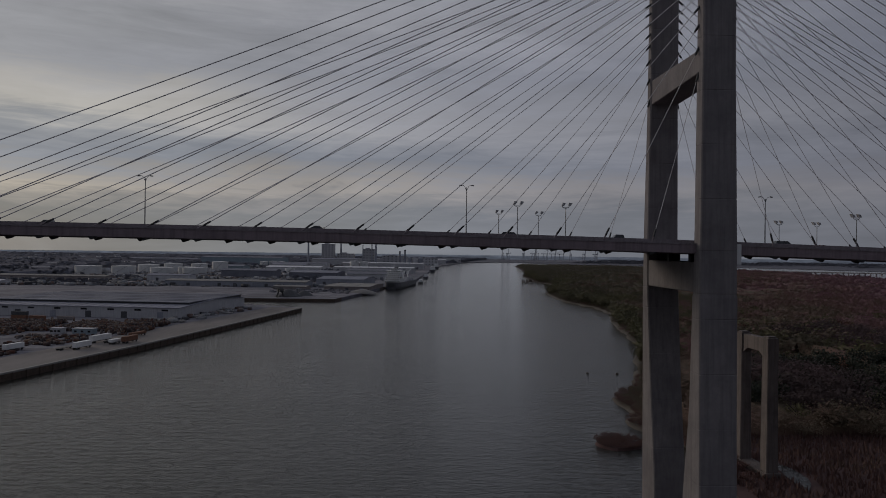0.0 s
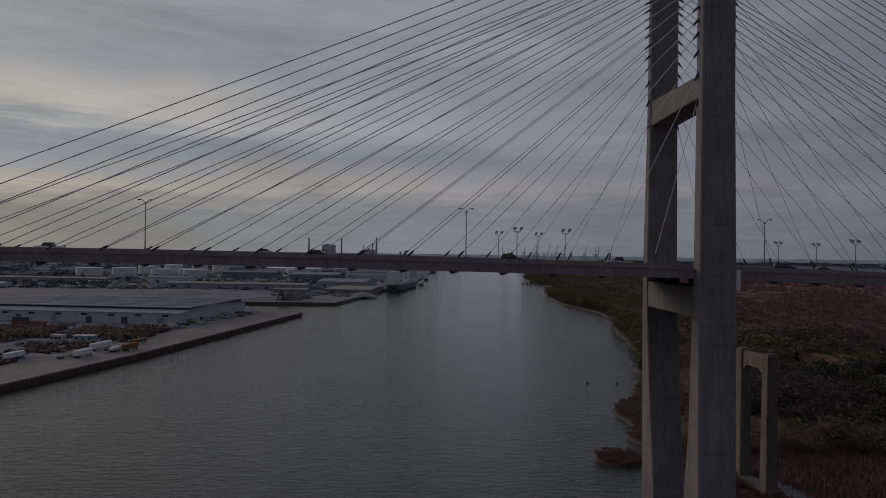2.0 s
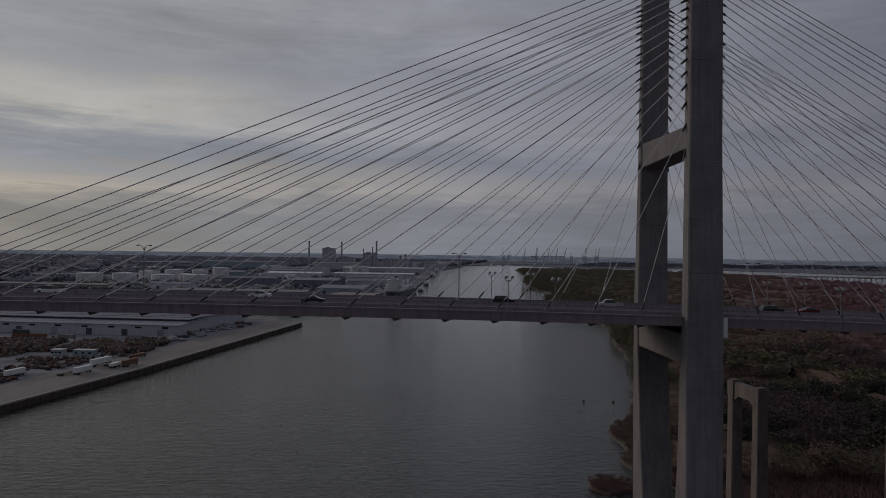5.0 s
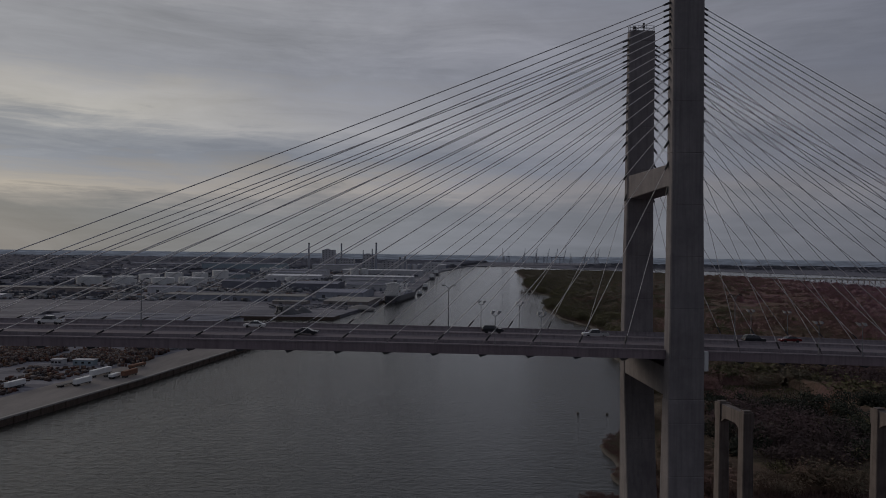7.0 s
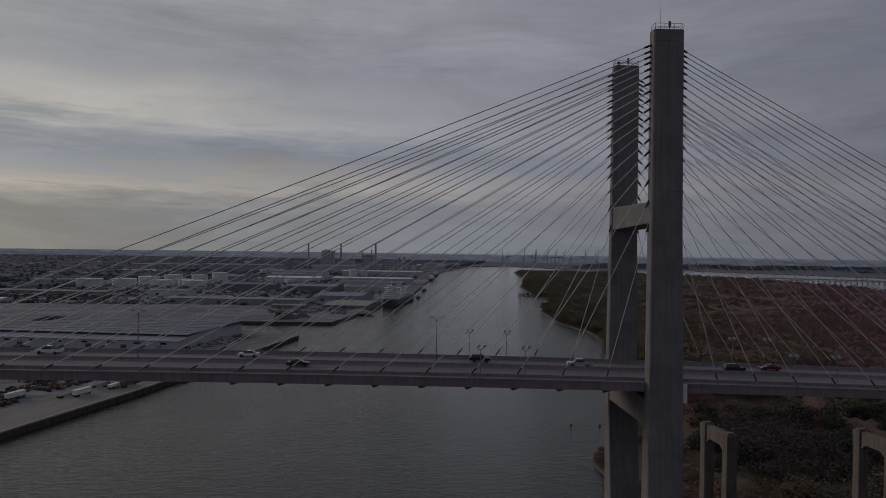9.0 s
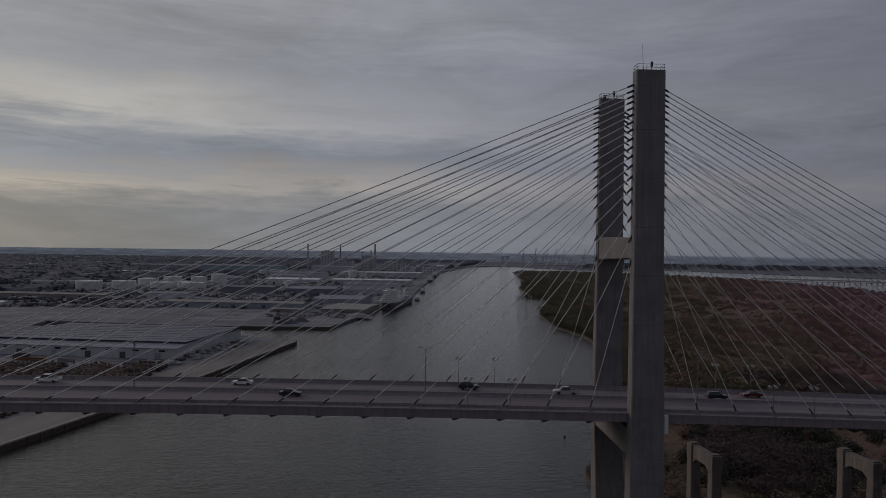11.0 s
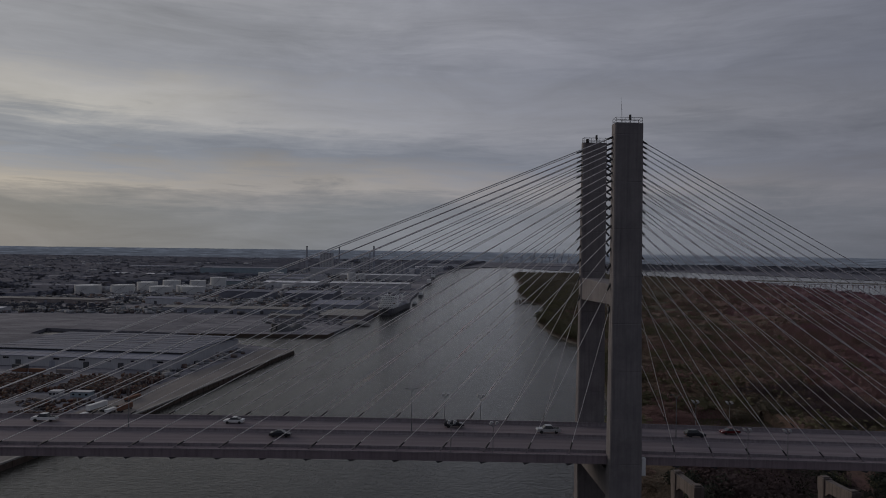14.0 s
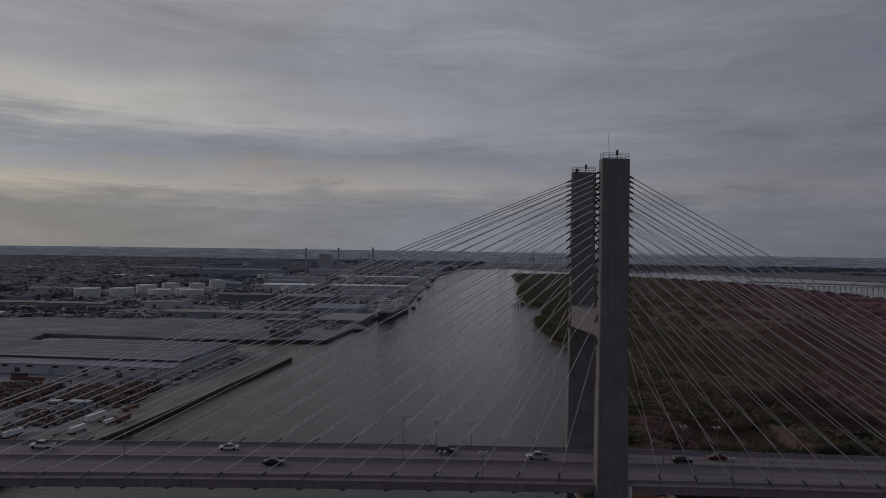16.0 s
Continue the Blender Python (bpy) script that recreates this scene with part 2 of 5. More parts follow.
def yard_material():
    """Old port paving: large repaired patches, worn lanes running with the quay, oil spots and fine grit."""
    m = bpy.data.materials.new("yard_paving")
    m.use_nodes = True
    k = Nodes(m.node_tree)
    co = k.n("ShaderNodeNewGeometry").outputs["Position"]
    turned = k.mapping(co, (1, 1, 1), (0, 0, 0), (0, 0, 0.16))
    broad = k.noise(turned, 0.012, 5, 0.62, 0.4)
    lanes = k.noise(k.mapping(turned, (0.012, 0.14, 1)), 1.0, 5, 0.62, 0.3)
    grit = k.noise(turned, 0.34, 4, 0.72)
    cells = k.n("ShaderNodeTexVoronoi")
    k.put(cells.inputs["Vector"], k.mapping(turned, (0.03, 0.055, 1)))
    cells.inputs["Scale"].default_value = 1.0
    sep = k.n("ShaderNodeSeparateXYZ")
    k.put(sep.inputs[0], cells.outputs["Color"])
    f = k.math("ADD", k.math("MULTIPLY", broad, 0.36), k.math("MULTIPLY", lanes, 0.34))
    f = k.math("ADD", f, k.math("ADD", k.math("MULTIPLY", grit, 0.20), k.math("MULTIPLY", sep.outputs[0], 0.12)))
    # paving tones carry a blue cast, painting in the haze over the port
    col = k.ramp(f, [(0.37, (0.078, 0.077, 0.094)), (0.46, (0.122, 0.120, 0.140)), (0.53, (0.168, 0.164, 0.184)), (0.63, (0.250, 0.240, 0.254))])
    oil = k.noise(k.mapping(turned, (1, 1, 1), (9, 4, 0)), 0.075, 5, 0.7)
    col = k.mix(k.ramp(oil, [(0.57, 0.0), (0.68, 0.7)]), col, (0.062, 0.058, 0.066))
    p = k.n("ShaderNodeBsdfPrincipled")
    k.put(p.inputs["Base Color"], col)
    p.inputs["Roughness"].default_value = 0.95
    p.inputs["Specular IOR Level"].default_value = 0.25
    o = k.n("ShaderNodeOutputMaterial")
    k.t.links.new(p.outputs[0], o.inputs[0])
    return m


YARD = yard_material()
QUAY = material("quay_wall", (0.062, 0.046, 0.037), (0.120, 0.088, 0.068), 0.5, 0.95, streak=0.6)
APRON = material("quay_apron", (0.142, 0.128, 0.122), (0.226, 0.204, 0.190), 0.10, 0.95, stain=(0.120, 0.106, 0.102), stretch=(1, 0.25, 1))
QUAYCAP = material("quay_coping", (0.22, 0.21, 0.195), (0.30, 0.285, 0.265), 0.3, 0.9)
MARSH = material("marsh_ground", (0.074, 0.043, 0.042), (0.113, 0.067, 0.062), 0.02, 1.0, bump=0.5, bump_scale=0.5, stain=(0.085, 0.059, 0.046))
MUD = material("river_mud", (0.075, 0.062, 0.048), (0.13, 0.112, 0.088), 0.08, 0.8)
# blue-grey distance haze is mixed into this ground colour
FARLAND = material("hazy_far_land", (0.080, 0.086, 0.108), (0.124, 0.120, 0.146), 0.006, 1.0, stain=(0.132, 0.120, 0.138))
ROOF = material("warehouse_roof", (0.118, 0.124, 0.158), (0.262, 0.268, 0.312), 0.22, 0.8, stain=(0.128, 0.126, 0.146), piece=0.35, stretch=(0.07, 1.1, 1))
ROOFD = material("tarred_roof", (0.120, 0.124, 0.150), (0.190, 0.195, 0.226), 0.05, 0.85, piece=0.3)
ROOFW = material("white_membrane_roof", (0.54, 0.54, 0.555), (0.70, 0.70, 0.715), 0.05, 0.7, piece=0.3)
WALLW = material("pale_cladding", (0.400, 0.398, 0.412), (0.530, 0.526, 0.538), 0.12, 0.8, streak=0.4, piece=0.25)
WALLB = material("brick_cladding", (0.205, 0.180, 0.172), (0.285, 0.250, 0.238), 0.12, 0.9, streak=0.4, piece=0.2)
WALLG = material("grey_cladding", (0.235, 0.246, 0.280), (0.330, 0.342, 0.378), 0.12, 0.8, streak=0.4, piece=0.25)
TEAL = material("teal_cladding", (0.21, 0.262, 0.288), (0.280, 0.335, 0.366), 0.12, 0.7, piece=0.2)
TANKW = material("tank_paint", (0.52, 0.52, 0.51), (0.66, 0.66, 0.65), 0.06, 0.5, streak=0.35, piece=0.12)
# shade of the doorways put into the colour; also serves other dark parts
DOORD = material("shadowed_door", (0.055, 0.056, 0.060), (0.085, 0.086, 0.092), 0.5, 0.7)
WHITE = material("white_paint", (0.60, 0.60, 0.59), (0.74, 0.74, 0.73), 0.4, 0.4)
HULL = material("ship_hull", (0.070, 0.070, 0.078), (0.105, 0.104, 0.112), 0.2, 0.5, streak=0.4)
RUST = material("rusty_steel", (0.13, 0.065, 0.042), (0.22, 0.11, 0.07), 0.8, 0.85)
BLACK = material("black_rubber", (0.015, 0.015, 0.016), (0.028, 0.028, 0.03), 3.0, 0.85)
GLASS = material("tinted_glass", (0.012, 0.014, 0.016), (0.02, 0.022, 0.026), 1.0, 0.08, spec=0.6)
BARK = material("bark", (0.07, 0.058, 0.048), (0.12, 0.10, 0.085), 1.5, 0.95)
SCRAP = islands("stacked_timber", [(0.048, 0.034, 0.033), (0.115, 0.050, 0.037), (0.074, 0.058, 0.053), (0.140, 0.080, 0.050), (0.058, 0.052, 0.055), (0.165, 0.140, 0.130)], 0.9, 1.6, 0.03)
WORKS = islands("works_plant", [(0.14, 0.145, 0.155), (0.44, 0.44, 0.45), (0.24, 0.25, 0.27), (0.32, 0.31, 0.31), (0.55, 0.55, 0.55), (0.18, 0.19, 0.21)], 0.8, 1.5, 0.02)
CARGO = islands("pale_cargo", [(0.125, 0.125, 0.138), (0.18, 0.178, 0.19), (0.15, 0.152, 0.17), (0.21, 0.205, 0.21)], 0.9, 1.0, 0.03)
ROOFT = material("tan_roof", (0.20, 0.19, 0.178), (0.30, 0.286, 0.264), 0.16, 0.85, stain=(0.16, 0.152, 0.145), stretch=(0.1, 1, 1))
LAMPSHELL = material("lamp_shell", (0.34, 0.34, 0.345), (0.44, 0.44, 0.445), 2.0, 0.4)
MEADOW = islands("meadow_grass", [(0.085, 0.074, 0.040), (0.115, 0.096, 0.056), (0.095, 0.090, 0.042)], 1.0, 0.5, 0.03, 0.7)
UNDER = islands("undergrowth", [(0.084, 0.071, 0.048), (0.113, 0.080, 0.053), (0.143, 0.088, 0.069), (0.151, 0.084, 0.077), (0.156, 0.085, 0.088), (0.143, 0.077, 0.088)], 1.0, 0.0, 0.012, 0.6, 0.0016, 200, 1.3)
THICKET = islands("thicket_foliage", [(0.062, 0.053, 0.046), (0.095, 0.065, 0.062), (0.122, 0.075, 0.078)], 1.0, 0.12, 0.02, 0.90)
# lightened and blued: haze over the far woods put into the colour
FARUNDER = islands("hazy_far_canopy", [(0.058, 0.064, 0.088), (0.072, 0.077, 0.104), (0.094, 0.090, 0.114)], 1.0, 0.0, 0.006, 0.8, grain=0.9)
CLUTTER = islands("yard_goods", [(0.06, 0.06, 0.065), (0.36, 0.36, 0.37), (0.12, 0.13, 0.14), (0.16, 0.105, 0.085), (0.18, 0.20, 0.22), (0.27, 0.26, 0.25)], 0.7, 1.4, 0.03)
LEAF = islands("winter_foliage", [(0.134, 0.113, 0.075), (0.174, 0.119, 0.084), (0.219, 0.126, 0.105), (0.236, 0.121, 0.120), (0.248, 0.123, 0.141), (0.229, 0.113, 0.141)], 0.95, 0.16, 0.014, 0.88, 0.0016, 200)
LEAFG = islands("evergreen_foliage", [(0.085, 0.080, 0.047), (0.127, 0.114, 0.060), (0.171, 0.150, 0.074)], 0.95, 0.2, 0.03, 0.90)
LEAFD = islands("dark_evergreen_foliage", [(0.026, 0.030, 0.024), (0.040, 0.044, 0.031), (0.056, 0.056, 0.040)], 0.95, 0.25, 0.05, 0.6)
LEAFR = islands("russet_foliage", [(0.098, 0.053, 0.041), (0.150, 0.077, 0.053), (0.169, 0.114, 0.066)], 0.95, 0.5, 0.05, 0.6)
# leaf colour raised and cooled to hold the distance haze
FARLEAF = islands("hazy_far_foliage", [(0.104, 0.112, 0.142), (0.126, 0.132, 0.164), (0.156, 0.148, 0.174)], 1.0, 0.5, 0.006, 0.9)
REED = islands("marsh_reeds", [(0.102, 0.057, 0.051), (0.136, 0.077, 0.066), (0.151, 0.106, 0.080)], 1.0, 0.5, 0.03, 0.6)


# ---- mesh helpers ----
def obj(name, bm, mat, parent=None, label=""):
    bmesh.ops.recalc_face_normals(bm, faces=bm.faces)
    me = bpy.data.meshes.new(name)
    bm.to_mesh(me)
    bm.free()
    me.materials.append(mat)
    o = new(name, me)
    if parent is not None:
        o.parent = parent
    if label:
        o["label"] = label
    return o


def part(name, bm, mat, parent, label=""):
    return obj(name, bm, mat, parent, label)


def thing(name, m, label, category, group="", kind=""):
    e = new(name)
    e.matrix_world = m
    return tagged(e, label, category, group, kind)


def share(name, src, parent, m=None):
    """Another object on the same mesh."""
    o = new(name, src.data)
    o.parent = parent
    if m is not None:
        o.matrix_basis = m
    return o


def hexa(bm, c):
    v = [bm.verts.new(p) for p in c]
    for f in ((0, 3, 2, 1), (4, 5, 6, 7), (0, 1, 5, 4), (1, 2, 6, 5), (2, 3, 7, 6), (3, 0, 4, 7)):
        bm.faces.new([v[i] for i in f])
    return v


def box(bm, x0, x1, y0, y1, z0, z1):
    return hexa(bm, [(x0, y0, z0), (x1, y0, z0), (x1, y1, z0), (x0, y1, z0), (x0, y0, z1), (x1, y0, z1), (x1, y1, z1), (x0, y1, z1)])


def boxed(x0, x1, y0, y1, z0, z1, bevel=0.0):
    bm = bmesh.new()
    box(bm, x0, x1, y0, y1, z0, z1)
    if bevel:
        bmesh.ops.bevel(bm, geom=list(bm.edges), offset=bevel, segments=1, affect="EDGES")
    return bm


def tube(bm, a, b, r0, r1=None, sides=8, caps=True):
    a, b = Vector(a), Vector(b)
    r1 = r0 if r1 is None else r1
    q = (b - a).to_track_quat("Z", "Y")
    rings = []
    for p, r in ((a, r0), (b, r1)):
        rings.append([bm.verts.new(p + q @ Vector((r * math.cos(i * math.tau / sides), r * math.sin(i * math.tau / sides), 0))) for i in range(sides)])
    for i in range(sides):
        j = (i + 1) % sides
        bm.faces.new((rings[0][i], rings[0][j], rings[1][j], rings[1][i]))
    if caps:
        bm.faces.new(rings[0][::-1])
        bm.faces.new(rings[1])


def loft(bm, rings, caps=True):
    """Skin a row of rings of equal length."""
    vs = [[bm.verts.new(p) for p in r] for r in rings]
    n = len(vs[0])
    for a, b in zip(vs, vs[1:]):
        for i in range(n):
            j = (i + 1) % n
            bm.faces.new((a[i], a[j], b[j], b[i]))
    if caps:
        bm.faces.new(vs[0][::-1])
        bm.faces.new(vs[-1])


def prism(bm, outline, z0, z1):
    loft(bm, [[(x, y, z0) for x, y in outline], [(x, y, z1) for x, y in outline]])


def arrays(name, verts, faces, mat, label, category, kind="stuff"):
    """One joined mesh from arrays of vertices and triangles or quads."""
    me = bpy.data.meshes.new(name)
    k = faces.shape[1]
    me.vertices.add(len(verts))
    me.vertices.foreach_set("co", np.ascontiguousarray(verts, dtype=np.float32).ravel())
    me.loops.add(faces.size)
    me.loops.foreach_set("vertex_index", np.ascontiguousarray(faces, dtype=np.int32).ravel())
    me.polygons.add(len(faces))
    me.polygons.foreach_set("loop_start", np.arange(0, faces.size, k, dtype=np.int32))
    me.update(calc_edges=True)
    me.validate()
    me.materials.append(mat)
    return tagged(new(name, me), label, category, "", kind)


# ---- plan ----
Y_NEAR, Y_FAR = 0.0, 25.4                       # the two planes of stays
XL = [-11.25 - 9.20 * i for i in range(18)]     # lower anchors over the river, near plane
XLF = [-12.0 - 9.28 * i for i in range(18)]     # and far plane
XR = [11.8 + 8.33 * i for i in range(13)] + [117.0 + 5.2 * i for i in range(5)]
ZL = [91.4, 96.2, 100.4, 103.8, 106.3, 108.7, 111.0, 113.0, 114.8, 116.6, 118.4, 120.0, 121.5, 122.9, 124.2, 125.3, 126.4, 127.6]
ZR = [91.6, 95.3, 99.3, 102.8, 105.4, 107.9, 110.2, 112.4, 114.4, 116.5, 118.0, 119.7, 121.1, 122.5, 123.8, 124.9, 126.0, 127.0]


def crest(x):
    """Height of the deck's parapet, over a long crest at mid-river."""
    return 62.3 - 1.9 * ((x + 167) / 167) ** 2


QD = Vector((0.193, 0.981)).normalized()        # along the near quay


def shore(points, step=14.0, rough=5.0, seed=0.0):
    """A wandering bank line through a few corner points."""
    out = []
    for (x0, y0), (x1, y1) in zip(points, points[1:]):
        a, b = Vector((x0, y0)), Vector((x1, y1))
        k = max(1, int((b - a).length / step))
        side = Vector((-(b - a).y, (b - a).x)).normalized()
        for i in range(k):
            p = a.lerp(b, i / k)
            w = noise.noise(Vector((p.x * 0.03, p.y * 0.03, seed))) + 0.5 * noise.noise(Vector((p.x * 0.11, p.y * 0.11, seed + 5)))
            p = p + side * w * rough * min(1.0, 4 * min(i, k - i) / k + 0.25)
            out.append((p.x, p.y))
    return out


def slab(name, outline, z_top, z_low, mat, label, category, skirt=0.0):
    """Land with a bank or wall round it."""
    bm = bmesh.new()
    top = [bm.verts.new((x, y, z_top)) for x, y in outline]
    f = bm.faces.new(top)
    low = []
    n = len(outline)
    for i, (x, y) in enumerate(outline):
        px, py = outline[i - 1]
        qx, qy = outline[(i + 1) % n]
        d = Vector((qx - px, qy - py))
        s = Vector((d.y, -d.x)).normalized() * skirt if d.length > 0 else Vector((0, 0))
        low.append(bm.verts.new((x + s.x, y + s.y, z_low)))
    for i in range(n):
        j = (i + 1) % n
        bm.faces.new((top[i], low[i], low[j], top[j]))
    bmesh.ops.triangulate(bm, faces=[f])
    return tagged(obj(name, bm, mat), label, category, "", "structure")


SHORE = ((-240, 24), (-60, 16), (40, 20), (78, 27), (92, 23), (104, 20), (120, 25), (136, 23), (148, 28), (162, 40), (237, 66), (300, 88), (339, 95), (436, 112),
         (520, 135), (600, 137), (670, 125), (800, 131), (850, 138), (950, 171), (1065, 198), (1190, 186), (1490, 211), (1750, 262), (2700, 374))


def bank_x(y):
    """Roughly where the island's river shore runs."""
    return float(np.interp(y, [k[0] for k in SHORE], [k[1] for k in SHORE]))


def shore_x(y):
    """The ragged shore itself."""
    f = 1.0 if y < 900 else 1.8
    return bank_x(y) + f * (4.2 * noise.noise(Vector((1, y * 0.035, 2))) + 2.6 * noise.noise(Vector((4, y * 0.12, 2))) + 1.3 * noise.noise(Vector((9, y * 0.4, 2))))


def far_x(y):
    ks = ((-240, 1480), (600, 1190), (1100, 1075), (1450, 1065), (2000, 1060), (2225, 980), (2540, 790), (2700, 600))
    return float(np.interp(y, [k[0] for k in ks], [k[1] for k in ks]))


# ---- water and land ----
def ground_sheets():
    bm = bmesh.new()
    bmesh.ops.create_grid(bm, x_segments=8, y_segments=8, size=9000)
    tagged(obj("water", bm, WATER), "grey silty river water with small wind ripples", "river", "", "structure")

    west = [(-336, -260), (-231, 165), (-206.4, 262), (-157, 515), (-222, 556), (-330, 585), (-462, 622), (-470, 672), (-390, 656), (-295, 636), (-140, 634),
            (-118, 746), (-95, 905), (-76, 1040), (-48, 1150), (-8, 1680), (58, 2460), (136, 2860), (215, 3350), (420, 3640), (760, 3900),
            (1300, 4200), (1500, 8000), (-8000, 8000), (-8000, -260)]
    slab("ground", west[::-1], 3.5, -3.0, YARD, "grey-brown paved port land along the river", "port land")
    # dark timber-faced quay wall and its pale coping
    edge = [Vector((-336, -260)), Vector((-231, 165)), Vector((-206.4, 262)), Vector((-157, 515))]
    bm = bmesh.new()
    cap = bmesh.new()
    for a, b in zip(edge, edge[1:]):
        d = (b - a).normalized()
        s = Vector((d.y, -d.x))
        prism(bm, [tuple(a + s * 0.05), tuple(a + s * 0.7), tuple(b + s * 0.7), tuple(b + s * 0.05)], -2, 2.9)
        prism(cap, [tuple(a - s * 1.1), tuple(a + s * 0.7), tuple(b + s * 0.7), tuple(b - s * 1.1)], 2.95, 3.72)
    quay = thing("quay", pose(0, 0, 0), "long dark timber-faced quay with a pale concrete coping", "quay", "", "structure")
    part("quay_wall", bm, QUAY, quay)
    part("coping", cap, QUAYCAP, quay)
    for a, b in ((Vector((-140, 634)), Vector((-95, 905))), (Vector((-295, 636)), Vector((-140, 634))), (Vector((-157, 515)), Vector((-222, 556)))):
        d = (b - a).normalized()
        s = Vector((d.y, -d.x))
        bm = bmesh.new()
        prism(bm, [tuple(a + s * 0.05), tuple(a + s * 0.8), tuple(b + s * 0.8), tuple(b + s * 0.05)], -2, 3.3)
        part("quay_wall", bm, QUAY, quay)
    d = (edge[3] - edge[2]).normalized()
    s = Vector((d.y, -d.x))
    bm = bmesh.new()
    prism(bm, [tuple(edge[1] - s * 1.15), tuple(edge[2] - s * 1.15), tuple(edge[3] - s * 1.15), tuple(edge[3] - s * 30 - d * 4), tuple(edge[1] - s * 32)], 3.3, 3.56)
    part("apron", bm, APRON, quay, "worn tan concrete apron behind the coping")
    post = None
    for i in range(46):
        y = 513 - i * 7.45
        p = Vector((float(np.interp(y, (165, 262, 515), (-231, -206.4, -157))) + 1.0, y))
        if post is None:
            bm = bmesh.new()
            tube(bm, (0, 0, -4), (0, 0, 3.2), 0.32, 0.28, 8)
            post = part("fender_pile", bm, QUAY, quay)
            post.location = (p.x, p.y, 0)
        else:
            share("fender_pile", post, quay, pose(p.x, p.y, 0))

    ys = [-240 + 6.0 * i for i in range(90)] + [300 + 10.0 * i for i in range(240)]
    for name, cols, mat, label, cat in (
            ("island", ((0.0, 0.32), (3.5, 0.75), (9.0, 0.95), (None, 1.0), (None, 0.9), (None, -1.2)), MARSH, "brown wooded river island with a ragged muddy shore", "island"),
            ("mud_bank", ((-3.2, -1.0), (-0.6, 0.12), (0.0, 0.33), (2.0, 0.62), (4.2, 0.86)), MUD, "pale mud and sand along the shore", "mud bank")):
        bm = bmesh.new()
        rows = []
        for y in ys:
            s, e = shore_x(y), far_x(y) + 10 * noise.noise(Vector((7, y * 0.01, 2)))
            k = 1.0 + 0.9 * noise.noise(Vector((3, y * 0.045, 5))) if name == "mud_bank" else 1.0
            xs = [s + c * (k if c > 0 else 1) for c, z in cols if c is not None]
            if name == "island":
                xs += [(s + e) / 2, e, e + 3]
            rows.append([bm.verts.new((x, y, z + (0.012 if name == "mud_bank" else 0))) for x, (c, z) in zip(xs, cols)])
        for a, b in zip(rows, rows[1:]):
            for p, q, r, t in zip(a, a[1:], b[1:], b):
                bm.faces.new((p, q, r, t))
        tagged(obj(name, bm, mat), label, cat, "", "structure")
    # far land beyond the back channel
    far = shore([(700, 3120), (980, 3060), (1197, 3330), (1409, 3000), (1560, 2760), (1830, 2350), (2300, 1900), (2600, 900)], 40, 30, 7.0)
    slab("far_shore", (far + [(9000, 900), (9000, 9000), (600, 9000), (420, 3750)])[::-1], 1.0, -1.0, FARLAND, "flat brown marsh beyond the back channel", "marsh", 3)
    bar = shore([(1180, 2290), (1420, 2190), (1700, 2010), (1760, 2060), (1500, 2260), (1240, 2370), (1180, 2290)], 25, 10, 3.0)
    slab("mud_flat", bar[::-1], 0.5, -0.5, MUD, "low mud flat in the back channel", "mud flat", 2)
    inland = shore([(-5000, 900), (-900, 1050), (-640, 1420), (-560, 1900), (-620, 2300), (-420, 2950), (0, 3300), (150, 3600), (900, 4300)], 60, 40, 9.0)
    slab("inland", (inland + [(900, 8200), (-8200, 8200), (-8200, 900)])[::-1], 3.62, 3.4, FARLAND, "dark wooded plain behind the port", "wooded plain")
    spit = shore([(-458, 630), (-420, 620), (-378, 612), (-360, 622), (-372, 640), (-420, 648), (-455, 654), (-458, 630)], 8, 1.2, 6.0)
    slab("sand_spit", spit[::-1], 0.5, -0.5, QUAYCAP, "pale sand bank at the head of the slip", "sand bank", 1)
    # tussock islet by the bridge
    ring = [(7.5 + (6.5 + 1.5 * noise.noise(Vector((math.cos(a), math.sin(a), 3)))) * math.cos(a), 79 + (6 + 2 * noise.noise(Vector((math.cos(a), math.sin(a), 8)))) * math.sin(a))
            for a in [i * math.tau / 26 for i in range(26)]]
    slab("islet", ring, 0.7, -0.8, MARSH, "small brown grassy islet off the shore", "islet", 1.2)
    # tidal creek through the marsh beside the old piers
    creek = [(43, 58), (42.2, 52), (41, 45), (40.2, 40), (40, 36)]
    wide = [(45, 57.2), (46.2, 52.4), (46.0, 45), (44.0, 40), (41, 36)]
    bm = bmesh.new()
    near = [bm.verts.new((x, y, 1.12)) for x, y in creek]
    far_side = [bm.verts.new((x, y, 1.12)) for x, y in wide]
    for i in range(len(near) - 1):
        bm.faces.new((near[i], near[i + 1], far_side[i + 1], far_side[i]))
    tagged(obj("creek", bm, WATER), "narrow tidal creek in the marsh", "creek", "", "structure")


ground_sheets()


